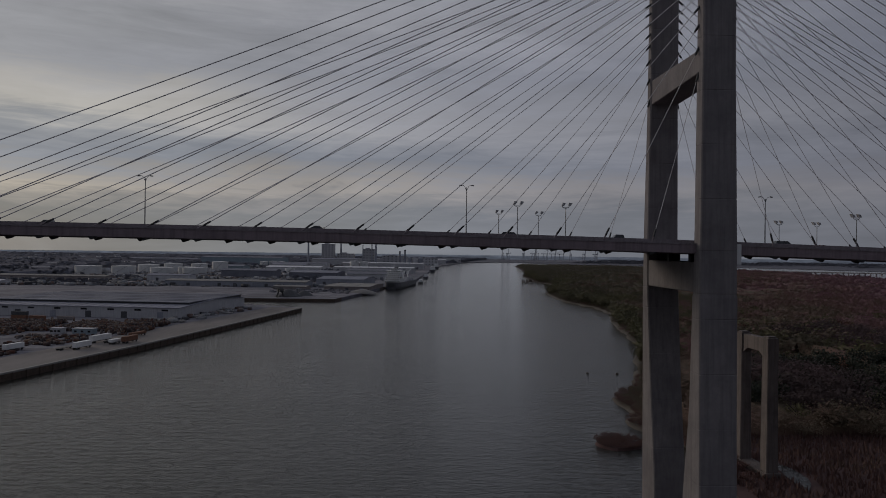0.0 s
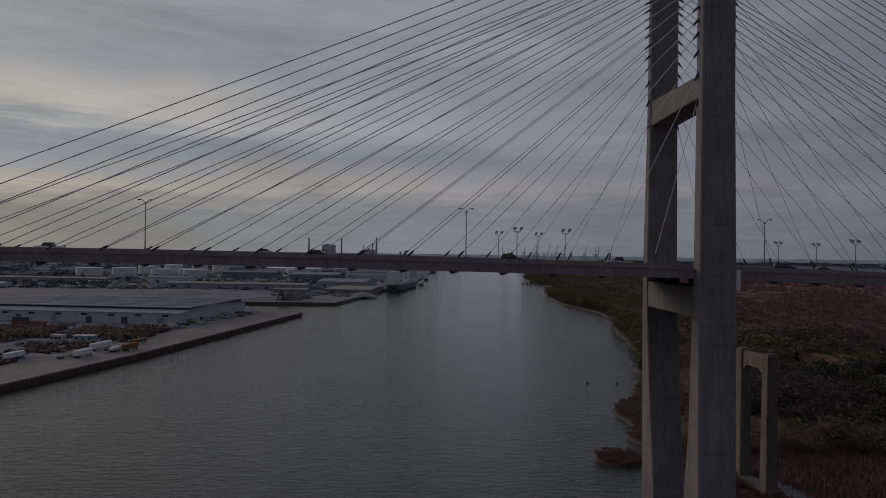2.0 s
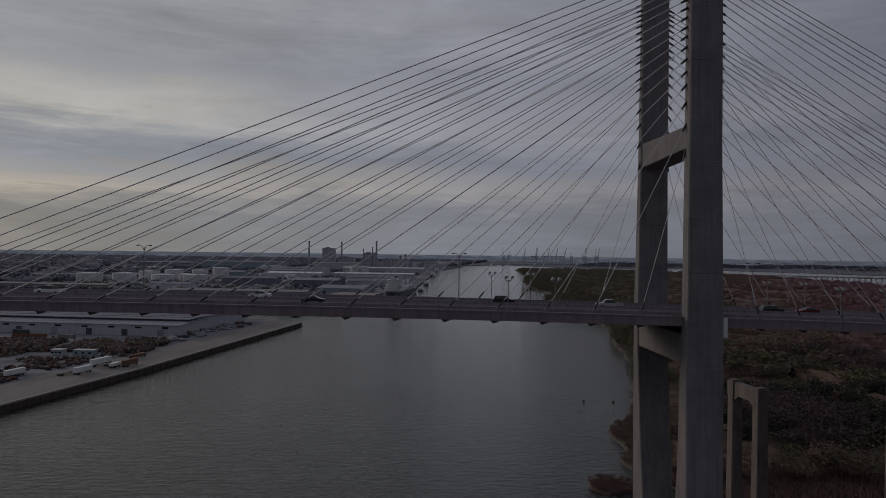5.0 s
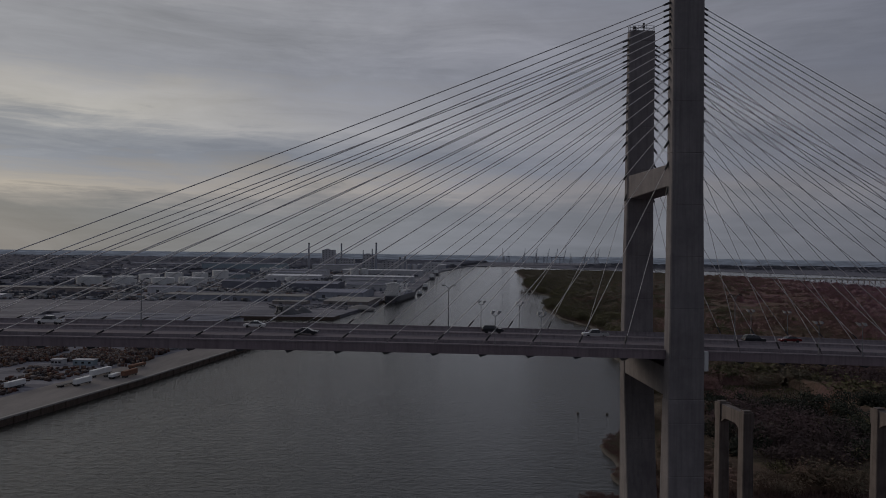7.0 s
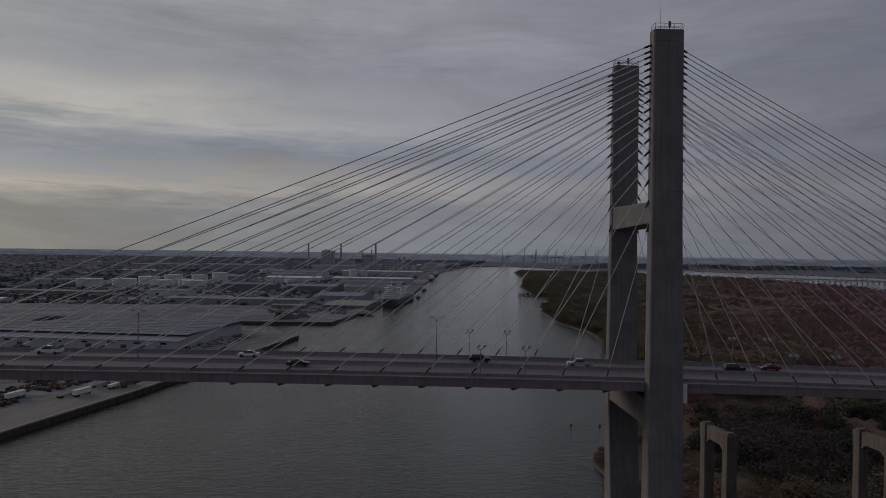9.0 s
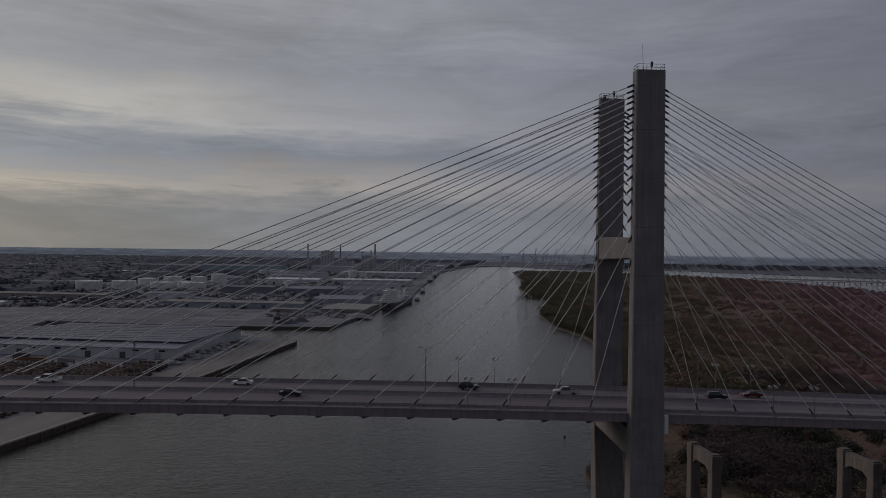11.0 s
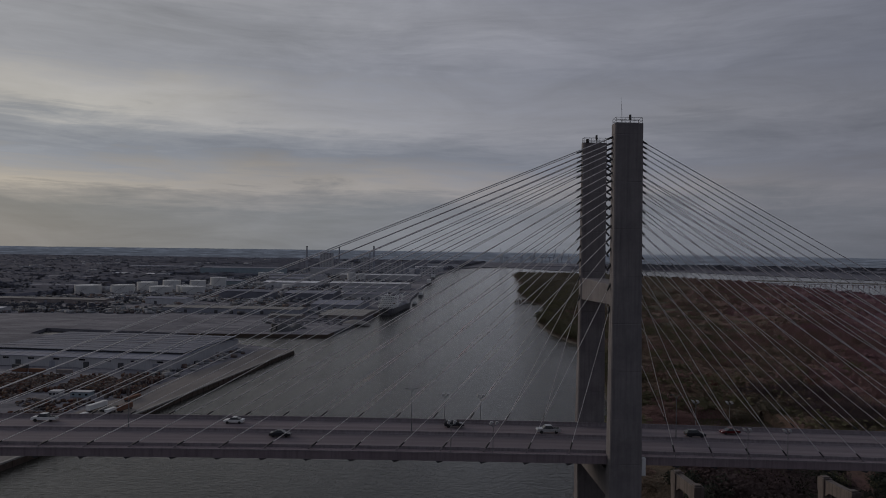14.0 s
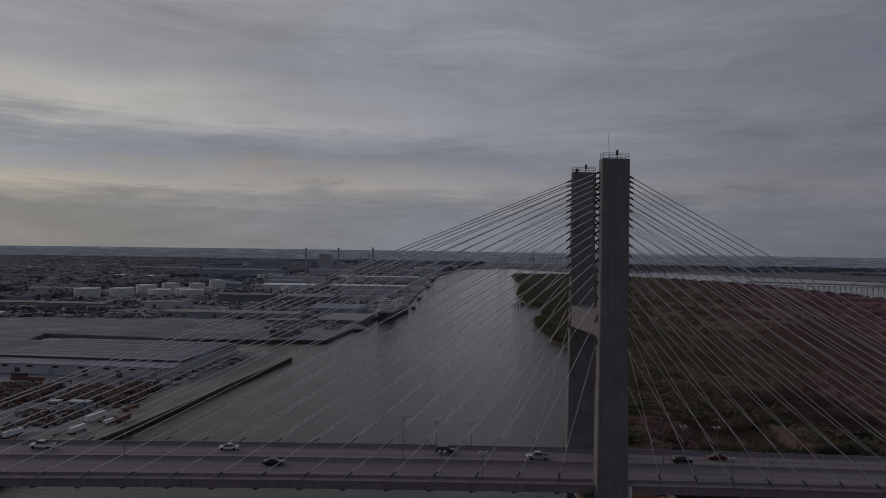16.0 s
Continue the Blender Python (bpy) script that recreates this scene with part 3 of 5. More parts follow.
# ---- the bridge ----
def leg_rings(side):
    """Sections of a tower leg. side: +1 for the leg whose outer face looks to -Y, -1 for its mirror."""
    rows = []
    if side > 0:
        keys = [(-3.0, 3.5, -4.2, 5.6), (12, 3.5, -3.85, 3.9), (30, 3.52, -3.35, 1.3), (49.9, 3.56, -3.05, 0.35), (50.6, 3.48, -2.98, 0.25),
                (62, 3.42, -2.9, 0.1), (92, 3.12, -2.35, 0.5), (130.4, 3.02, -2.05, 0.8)]
    else:
        keys = [(-3.0, 3.4, -1.5, 7.2), (12, 3.42, -1.6, 5.9), (30, 3.46, -1.9, 3.2), (49.9, 3.52, -2.3, 0.9), (50.6, 3.46, -2.3, 0.7),
                (62, 3.42, -2.4, 0.4), (92, 3.12, -1.8, 0.4), (130.4, 3.02, -1.45, 0.5)]
    joints = [6, 16, 26, 36, 46, 50.6, 58.5, 68, 78, 88, 98, 108, 118, 128]
    zs = sorted(set([k[0] for k in keys] + [j + e for j in joints for e in (-0.10, -0.05, 0.05, 0.10)]))
    for z in zs:
        for a, b in zip(keys, keys[1:]):
            if a[0] <= z <= b[0]:
                t = (z - a[0]) / (b[0] - a[0])
                hx, y0, y1 = (a[i] + (b[i] - a[i]) * t for i in (1, 2, 3))
        cut = 0.05 if any(abs(z - j) < 0.07 for j in joints) else 0.0
        hx, y0, y1 = hx - cut, y0 + cut, y1 - cut
        c = 0.22
        pts = [(-hx + c, y0), (hx - c, y0), (hx, y0 + c), (hx, y1 - c), (hx - c, y1), (-hx + c, y1), (-hx, y1 - c), (-hx, y0 + c)]
        if side < 0:
            pts = [(x, Y_FAR - y) for x, y in pts]
        rows.append([(x + 0.2, y, z) for x, y in pts])
    return rows


def bridge_tower():
    t = thing("bridge_tower", pose(0, 0, 0), "tall grey concrete H-shaped tower standing in the river", "bridge tower")
    for side in (1, -1):
        bm = bmesh.new()
        loft(bm, leg_rings(side))
        leg = part("leg", bm, CONCRETE, t)
        y0, y1 = (-2.05, 0.8) if side > 0 else (Y_FAR - 0.5, Y_FAR + 1.45)
        # guard rail on the leg's top
        bm = bmesh.new()
        xs, ys = (-2.6, -0.7, 1.2, 3.0), (y0 + 0.2, y1 - 0.2)
        for x in xs:
            for y in ys:
                tube(bm, (x, y, 130.3), (x, y, 131.6), 0.05, sides=5)
        for z in (130.95, 131.6):
            for y in ys:
                tube(bm, (xs[0], y, z), (xs[-1], y, z), 0.045, sides=5)
            for x in (xs[0], xs[-1]):
                tube(bm, (x, ys[0], z), (x, ys[1], z), 0.045, sides=5)
        part("guard_rail", bm, STEEL, leg, "thin grey steel guard rail")
        bm = bmesh.new()
        tube(bm, (0.75, (y0 + y1) / 2, 130.3), (0.75, (y0 + y1) / 2, 131.4), 0.10, sides=8)
        tube(bm, (0.75, (y0 + y1) / 2, 131.4), (0.75, (y0 + y1) / 2, 132.4), 0.30, 0.26, sides=10)
        part("beacon", bm, DARK, leg, "dark aircraft warning beacon")
        if side > 0:
            bm = bmesh.new()
            tube(bm, (-0.6, 0.4, 130.3), (-0.95, 0.4, 136.2), 0.06, 0.025, sides=6)
            part("antenna", bm, STEEL, leg, "thin leaning whip antenna")
        else:
            bm = bmesh.new()
            box(bm, -2.1, -1.5, 24.6, 25.2, 130.3, 131.2)
            part("equipment_box", bm, DARK, leg)
    for name, near, far, hx, y0, y1 in (("upper_beam", (91.8, 96.1), (91.1, 96.5), 2.85, 0.4, Y_FAR - 0.35), ("lower_beam", (50.8, 56.4), (50.8, 56.4), 3.2, 0.1, Y_FAR - 0.5)):
        bm = bmesh.new()
        hexa(bm, [(0.2 + u * hx, y, e[k]) for k in (0, 1) for u, y, e in ((-1, y0, near), (1, y0, near), (1, y1, far), (-1, y1, far))])
        bmesh.ops.bevel(bm, geom=list(bm.edges), offset=0.12, segments=1, affect="EDGES")
        part(name, bm, CONCRETE, t)
    for y in (0.75, 7, 18, Y_FAR - 0.75):
        part("bearing", boxed(-1.2, 1.2, y - 0.5, y + 0.5, 56.35, crest(0) - 2.5), DARK, t)
    bm = boxed(3.75, 4.6, -2.5, -1.95, 56.0, 59.8, 0.05)
    part("drain_housing", bm, TANKW, t, "pale grey vertical drain housing on the leg")


def sweep(profile, x0=-262.0, x1=262.0, step=6.0):
    """A cross-section of (y, drop from the parapet) carried along the deck's crest."""
    bm = bmesh.new()
    n = int((x1 - x0) / step)
    loft(bm, [[(x0 + (x1 - x0) * i / n, y, crest(x0 + (x1 - x0) * i / n) + d) for y, d in profile] for i in range(n + 1)])
    return bm


def bridge_deck():
    t = thing("bridge_deck", pose(0, 0, 0), "long grey concrete road deck of a cable-stayed bridge", "bridge deck")
    part("road_slab", sweep([(0.2, -1.2), (25.2, -1.2), (25.2, -0.92), (12.7, -0.72), (0.2, -0.92)]), ROAD, t)
    for flip in (0, 1):
        f = lambda pts: [((Y_FAR - y) if flip else y, d) for y, d in pts]
        g = part("edge_girder", sweep(f([(-1.0, -2.45), (0.6, -2.45), (0.75, -0.95), (0.75, -0.62), (-1.0, -0.62)])), GIRDER, t)
        part("drip_ledge", sweep(f([(-1.12, -0.84), (-1.0, -0.84), (-1.0, -0.60), (-1.12, -0.60)])), BARRIER, g)
        part("parapet", sweep(f([(0.78, -0.95), (1.32, -0.95), (1.12, -0.5), (1.08, 0.0), (0.84, 0.0)])), BARRIER, t)
    part("median_barrier", sweep([(12.35, -0.76), (13.05, -0.76), (12.82, -0.4), (12.78, 0.02), (12.62, 0.02), (12.58, -0.4)]), BARRIER, t)
    for y in (2.9, 11.6, 13.8, 22.5):
        k = -0.92 + 0.2 * (1 - abs(y - 12.7) / 12.5)
        part("lane_line", sweep([(y - 0.08, k + 0.001), (y + 0.08, k + 0.001), (y + 0.08, k + 0.012), (y - 0.08, k + 0.012)]), PAINT, t)
    for y in (7.2, 18.2):
        k = -0.92 + 0.2 * (1 - abs(y - 12.7) / 12.5)
        bm = bmesh.new()
        x = -260.0
        while x < 258:
            z = crest(x) + k
            hexa(bm, [(x, y - 0.08, z), (x + 3, y - 0.08, crest(x + 3) + k), (x + 3, y + 0.08, crest(x + 3) + k), (x, y + 0.08, z),
                      (x, y - 0.08, z + 0.012), (x + 3, y - 0.08, crest(x + 3) + k + 0.012), (x + 3, y + 0.08, crest(x + 3) + k + 0.012), (x, y + 0.08, z + 0.012)])
            x += 12
        o = part("lane_dashes", bm, PAINT, t)
        o["kind"] = "stuff"
    src = None
    for y, xs in ((-0.35, XL), (Y_FAR + 0.35, XLF)):
        for x in xs + XR + [xs[-1] - 9.2 * (i + 1) for i in range(9)]:
            if src is None:
                bm = bmesh.new()
                hexa(bm, [(-0.45, -0.35, -0.50), (0.55, -0.35, -0.22), (0.55, 0.35, -0.22), (-0.45, 0.35, -0.50),
                          (-0.9, -0.42, 0.1), (1.0, -0.42, 0.1), (1.0, 0.42, 0.1), (-0.9, 0.42, 0.1)])
                src = part("anchor_block", bm, DARK, t)
                src.location = (x, y, crest(x) - 2.5)
            else:
                share("anchor_block", src, t, pose(x, y, crest(x) - 2.5, rz=180 if x > 0 else 0))
    src = None
    for i in range(56):
        x = -257 + 9.14 * i
        if src is None:
            src = part("floor_beam", boxed(-0.3, 0.3, 0.6, Y_FAR - 0.6, -1.15, 0.02, 0.04), GIRDER, t)
            src.location = (x, 0, crest(x) - 1.2)
        else:
            share("floor_beam", src, t, pose(x, 0, crest(x) - 1.2))


def stay(x, y, z_low, x_top, z_top, sag):
    c = thing("stay_cable", pose(x, y, z_low), "straight pale grey sheathed stay cable from deck to tower", "stay cable", "stay cables")
    way = Vector((x_top - x, 0, z_top - z_low))
    n = way.normalized()
    bm = bmesh.new()
    # the long stays hang in a shallow bow under their own weight
    r, bow, k = 0.042 + 0.00035 * way.length, sag * (way.length / 180) ** 2, 10
    a, b = n * 0.3, way - n * 0.4
    pts = [a.lerp(b, i / k) - Vector((0, 0, 4 * bow * (i / k) * (1 - i / k))) for i in range(k + 1)]
    side = Vector((-n.z, 0, n.x))
    loft(bm, [[p + r * (math.cos(q * math.tau / 6) * side + math.sin(q * math.tau / 6) * Vector((0, 1, 0))) for q in range(6)] for p in pts])
    part("sheath", bm, CABLE, c)
    bm = bmesh.new()
    tube(bm, n * 1.0, n * 2.5, 0.19, 0.17, sides=8)
    part("damper_boot", bm, DARK, c, "short dark boot above the deck")
    bm = bmesh.new()
    tube(bm, n * -0.6, n * 1.0, 0.15, 0.15, sides=8)
    part("anchor_pipe", bm, BARRIER, c)
    bm = bmesh.new()
    tube(bm, way - n * 1.5, way + n * 0.25, 0.19, 0.26, sides=8)
    part("upper_socket", bm, DARK, c, "short dark socket at the tower")


bridge_tower()
bridge_deck()
for plane, yy in ((0, Y_NEAR), (1, Y_FAR)):
    yc = yy - 0.3 if plane == 0 else yy + 0.3
    for xs, zs, s in ((XLF if plane else XL, ZL, -1), (XR, ZR, 1)):
        for xa, za in zip(xs, zs):
            half = 3.02 + 0.10 * (130 - za) / 38
            up = (0.7 if s < 0 else 0.3) if plane else 0.0
            stay(xa, yc, crest(xa) - 0.6, 0.2 + s * half, za + up, 0.95 if s < 0 else 0.35)


# ---- lamps on the deck ----
def tall_lamp(x):
    z = crest(x) - 0.1
    t = thing("street_lamp", pose(x, 12.7, z), "tall grey twin-arm street lamp on the median barrier", "street lamp", "median street lamps")
    bm = bmesh.new()
    tube(bm, (0, 0, -0.1), (0, 0, 9.6), 0.13, 0.075, 8)
    tube(bm, (0, 0, -0.1), (0, 0, 0.5), 0.2, 0.16, 8)
    part("pole", bm, STEEL, t)
    for s in (-1, 1):
        bm = bmesh.new()
        tube(bm, (0, 0, 8.9), (0.38 * s, 0, 9.75), 0.055, sides=6)
        tube(bm, (0.38 * s, 0, 9.75), (0.75 * s, 0, 10.02), 0.05, sides=6)
        tube(bm, (0.75 * s, 0, 10.02), (1.15 * s, 0, 10.0), 0.045, sides=6)
        part("arm", bm, STEEL, t)
        bm = bmesh.new()
        loft(bm, [[(s * (0.95 + 0.55 * u), w * 0.2 * v, 9.90 + h - 0.06 * u) for w, h in ((-1, 0.0), (1, 0.0), (0.7, 0.2), (-0.7, 0.2))] for u, v in ((0, 0.5), (0.4, 1.0), (1.0, 0.6))])
        part("lamp_head", bm, DARK, t)


def flood_post(x, y):
    z = crest(x) - 0.6
    t = thing("floodlight_post", pose(x, y, z), "short steel post with two dark floodlights aimed at the tower", "floodlight", "tower floodlights")
    bm = bmesh.new()
    tube(bm, (0, 0, -0.4), (0, 0, 5.6), 0.09, 0.07, 8)
    part("post", bm, STEEL, t)
    bm = bmesh.new()
    tube(bm, (-0.6, 0, 5.75), (0.6, 0, 5.75), 0.05, sides=6)
    tube(bm, (0, 0, 5.5), (-0.55, 0, 5.75), 0.04, sides=5)
    tube(bm, (0, 0, 5.5), (0.55, 0, 5.75), 0.04, sides=5)
    tube(bm, (-0.6, 0, 5.75), (-0.6, 0, 6.1), 0.05, sides=6)
    tube(bm, (0.6, 0, 5.75), (0.6, 0, 6.1), 0.05, sides=6)
    part("crossbar", bm, STEEL, t)
    d = -1 if x > 0 else 1
    for s in (-0.6, 0.6):
        bm = bmesh.new()
        hexa(bm, [(s - 0.22, -0.3, 6.0), (s + 0.22, -0.3, 6.0), (s + 0.22, 0.3, 6.0), (s - 0.22, 0.3, 6.0),
                  (s - 0.3 + d * 0.28, -0.36, 6.62), (s + 0.3 + d * 0.28, -0.36, 6.5), (s + 0.3 + d * 0.28, 0.36, 6.5), (s - 0.3 + d * 0.28, 0.36, 6.62)])
        part("floodlight", bm, LAMPSHELL, t)


for x in (-172.0, -108.5, -44.8, 17.0, 80.5):
    tall_lamp(x)
for x in (-36.5, -27.6, 27.4, 36.2):
    flood_post(x, -0.75)
    flood_post(x, Y_FAR + 0.75)


# ---- vehicles on the deck ----
def car(x, y, kind, paint, label, heading=0):
    z = crest(x) - 0.92 + 0.2 * (1 - abs(y - 12.7) / 12.5) + 0.012
    t = thing("pickup_truck" if kind == "pickup" else "car", pose(x, y, z, 0, 0, 180 if heading else 0), label, "pickup truck" if kind == "pickup" else "car", "traffic on the bridge")
    hw = 0.92
    if kind == "sedan":
        side = [(-2.3, 0.35), (2.3, 0.35), (2.36, 0.62), (2.2, 0.80), (1.15, 0.95), (-1.5, 0.98), (-2.25, 0.92), (-2.35, 0.6)]
        cab = [(1.2, 0.94), (0.35, 1.42), (-0.75, 1.45), (-1.65, 0.97)]
        wb, r = 1.42, 0.33
    elif kind == "suv":
        side = [(-2.35, 0.45), (2.3, 0.42), (2.4, 0.75), (2.2, 1.0), (1.2, 1.12), (-2.3, 1.14), (-2.42, 0.7)]
        cab = [(1.25, 1.1), (0.55, 1.72), (-1.9, 1.76), (-2.3, 1.13)]
        wb, r = 1.42, 0.38
    else:
        side = [(-2.8, 0.5), (2.75, 0.48), (2.85, 0.8), (2.7, 1.08), (1.5, 1.16), (-2.8, 1.14), (-2.88, 0.8)]
        cab = [(1.45, 1.14), (0.85, 1.80), (-0.75, 1.84), (-0.95, 1.13)]
        wb, r = 1.75, 0.41
    bm = bmesh.new()
    loft(bm, [[(px, w * (0.94 if abs(w) == hw and pz < 0.5 else 1), pz) for px, pz in side] for w in (-hw, -hw * 0.97, hw * 0.97, hw)])
    bmesh.ops.bevel(bm, geom=[e for e in bm.edges if e.calc_length() > 0.3], offset=0.05, segments=1, affect="EDGES")
    body = part("body", bm, paint, t)
    bm = bmesh.new()
    cx, cz = sum(p[0] for p in cab) / 4, cab[0][1]
    loft(bm, [[(px, w, pz) for px, pz in cab] if abs(w) < 0.75 else [(px, w * (1.0 if pz < cz + 0.2 else 0.82), pz) for px, pz in cab] for w in (-0.86, -0.6, 0.6, 0.86)])
    part("glasshouse", bm, GLASS, t, "dark tinted windows")
    bm = bmesh.new()
    box(bm, cab[2][0] + 0.1, cab[1][0] - 0.05, -0.68, 0.68, cab[1][1] - 0.03, cab[2][1] + 0.05)
    part("roof", bm, paint, t)
    bm = bmesh.new()
    tube(bm, (0, -0.11, 0), (0, 0.11, 0), r, sides=12)
    w0 = None
    for sx in (-wb, wb):
        for sy in (-0.80, 0.80):
            if w0 is None:
                w0 = part("wheel", bm, BLACK, t)
                w0.location = (sx, sy, r)
            else:
                share("wheel", w0, t, pose(sx, sy, r))
    for sx, m, n in ((side[2][0] - 0.06, WHITE, "headlight"), (side[-1][0] + 0.05, RUST, "tail_light")):
        for sy in (-0.68, 0.68):
            part(n, boxed(sx - 0.05, sx + 0.05, sy - 0.16, sy + 0.16, side[2][1], side[2][1] + 0.16), m, body)
    if kind == "pickup":
        part("load_bed", boxed(-2.65, -1.0, -0.75, 0.75, 1.10, 1.155), BLACK, t)


SILVER = material("silver_paint", (0.42, 0.43, 0.44), (0.50, 0.51, 0.52), 1.0, 0.3, metal=0.4)
CARDARK = material("dark_car_paint", (0.02, 0.022, 0.026), (0.035, 0.037, 0.042), 1.0, 0.25)
CARRED = material("dark_red_car_paint", (0.10, 0.012, 0.014), (0.14, 0.02, 0.02), 1.0, 0.25)
car(-131.0, 20.5, "pickup", WHITE, "white pickup truck driving on the bridge deck", 1)
car(-87.0, 20.6, "sedan", WHITE, "white saloon car driving on the bridge deck", 1)
car(-34.5, 20.2, "suv", CARDARK, "dark grey off-road car driving on the bridge deck")
car(-12.3, 16.6, "pickup", SILVER, "silver pickup truck driving on the bridge deck", 1)
car(23.0, 16.2, "suv", CARDARK, "dark car driving on the bridge deck")
car(-74.0, 9.4, "sedan", CARDARK, "black saloon car driving on the bridge deck")
car(33.5, 20.4, "sedan", CARRED, "dark red saloon car driving on the bridge deck", 1)


# ---- old bridge piers in the marsh ----
def old_pier(x, y0, y1, top, lean=0.0):
    t = thing("old_pier", pose(x, (y0 + y1) / 2, 0, 0, 0, lean), "weathered brown-grey concrete portal pier of a former bridge", "bridge pier", "old piers")
    h = (y1 - y0) / 2
    for s in (-1, 1):
        bm = bmesh.new()
        loft(bm, [[(px * k, s * (h - 1.4) + py * k, z) for px, py in ((-1.5, -1.4), (1.5, -1.4), (1.5, 1.4), (-1.5, 1.4))]
                  for z, k in ((-2, 1.12), (2, 1.1), (top - 4.6, 0.95), (top - 3.6, 1.0), (top, 1.0))])
        bmesh.ops.bevel(bm, geom=[e for e in bm.edges if e.calc_length() > 8], offset=0.18, segments=1, affect="EDGES")
        part("column", bm, OLDCRETE, t)
        bm = boxed(-1.1, 1.1, s * (h - 1.4) - 0.9, s * (h - 1.4) + 0.9, top, top + 0.4, 0.06)
        part("bearing_seat", bm, OLDCRETE, t)
    bm = bmesh.new()
    a = h - 2.8
    loft(bm, [[(-1.05, y, top - 4.2 + d), (1.05, y, top - 4.2 + d), (1.05, y, top - 0.25), (-1.05, y, top - 0.25)] for y, d in ((-a, -1.0), (-a + 2, 0.4), (a - 2, 0.4), (a, -1.0))])
    part("cross_beam", bm, OLDCRETE, t)
    bm = boxed(-2.2, 2.2, -h - 0.6, h + 0.6, -2, 2.2, 0.12)
    part("footing", bm, OLDCRETE, t)


old_pier(36.6, 45.8, 60.8, 36.6, 4)
old_pier(83.4, 47.0, 62.0, 34.4, 4)


# ---- port buildings ----
def frame_at(x, y, turn, z=3.5):
    return pose(x, y, z, 0, 0, turn)


def warehouse(x, y, turn, wide, deep, high, rise, wall, roof, label, doors=0, monitor=False, category="warehouse", z=3.5, windows=0):
    """A long shed. Its front corner stands at (x, y); it reaches to -x by wide and away by deep, turned by degrees."""
    t = thing("warehouse", frame_at(x, y, turn, z), label, category)
    bm = bmesh.new()
    th = 0.4
    for a in ((-wide, 0, 0, th), (-wide, 0, deep - th, deep), (-wide, -wide + th, th, deep - th), (-th, 0, th, deep - th)):
        box(bm, a[0], a[1], a[2], a[3], -0.3, high)
    for px in (-wide, -th):
        v = [bm.verts.new(p) for p in ((px, 0, high), (px, deep, high), (px, deep / 2, high + rise * 0.97), (px + th, 0, high), (px + th, deep, high), (px + th, deep / 2, high + rise * 0.97))]
        for f in ((0, 1, 2), (5, 4, 3), (0, 3, 4, 1), (1, 4, 5, 2), (2, 5, 3, 0)):
            bm.faces.new([v[i] for i in f])
    w = part("wall", bm, wall, t)
    o = 0.8
    slope = rise / (deep / 2)
    for s in (0, 1):
        bm = bmesh.new()
        ya, yb = (-o, deep / 2) if s == 0 else (deep + o, deep / 2)
        za, zb = high - o * slope, high + rise
        hexa(bm, [(-wide - o, ya, za), (o, ya, za), (o, yb, zb), (-wide - o, yb, zb), (-wide - o, ya, za + 0.35), (o, ya, za + 0.35), (o, yb, zb + 0.35), (-wide - o, yb, zb + 0.35)])
        r = part("roof", bm, roof, t)
        k = max(2, int(wide / (9 if deep > 100 else 20)))
        for i in range(1, k):
            px = -wide * i / k
            bm = bmesh.new()
            hexa(bm, [(px - 0.1, ya, za + 0.36), (px + 0.1, ya, za + 0.36), (px + 0.1, yb, zb + 0.36), (px - 0.1, yb, zb + 0.36),
                      (px - 0.1, ya, za + 0.5), (px + 0.1, ya, za + 0.5), (px + 0.1, yb, zb + 0.5), (px - 0.1, yb, zb + 0.5)])
            part("roof_seam", bm, ROOF, r)
    if monitor:
        m0, m1 = deep * 0.17, deep * 0.97
        zb = high + slope * m0
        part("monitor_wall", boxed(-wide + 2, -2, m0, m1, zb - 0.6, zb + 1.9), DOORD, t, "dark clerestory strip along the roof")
        top = part("monitor_roof", boxed(-wide + 1, -1, m0 - 1, m1 + 1, zb + 1.9, zb + 2.3), ROOF, t)
        part("fascia", boxed(-wide + 1, -1, m0 - 1.25, m0 - 1.0, zb + 1.85, zb + 2.4), WALLW, top, "pale edge board along the raised roof")
        for i in range(1, 9):
            y = m0 + (m1 - m0) * i / 9
            part("roof_seam", boxed(-wide + 1, -1, y - 0.25, y + 0.25, zb + 2.3, zb + 2.55), ROOFD if i % 3 else WALLG, top)
    for i in range(doors):
        px = -wide * (i + 0.5) / doors
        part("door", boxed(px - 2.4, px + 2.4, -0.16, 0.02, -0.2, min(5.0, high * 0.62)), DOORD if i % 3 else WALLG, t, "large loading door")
    for i in range(windows):
        px = -wide * (i + 0.5) / windows
        part("window", boxed(px - 2.6, px + 2.6, -0.12, 0.02, high * 0.70, high * 0.86), GLASS, t)
    return t


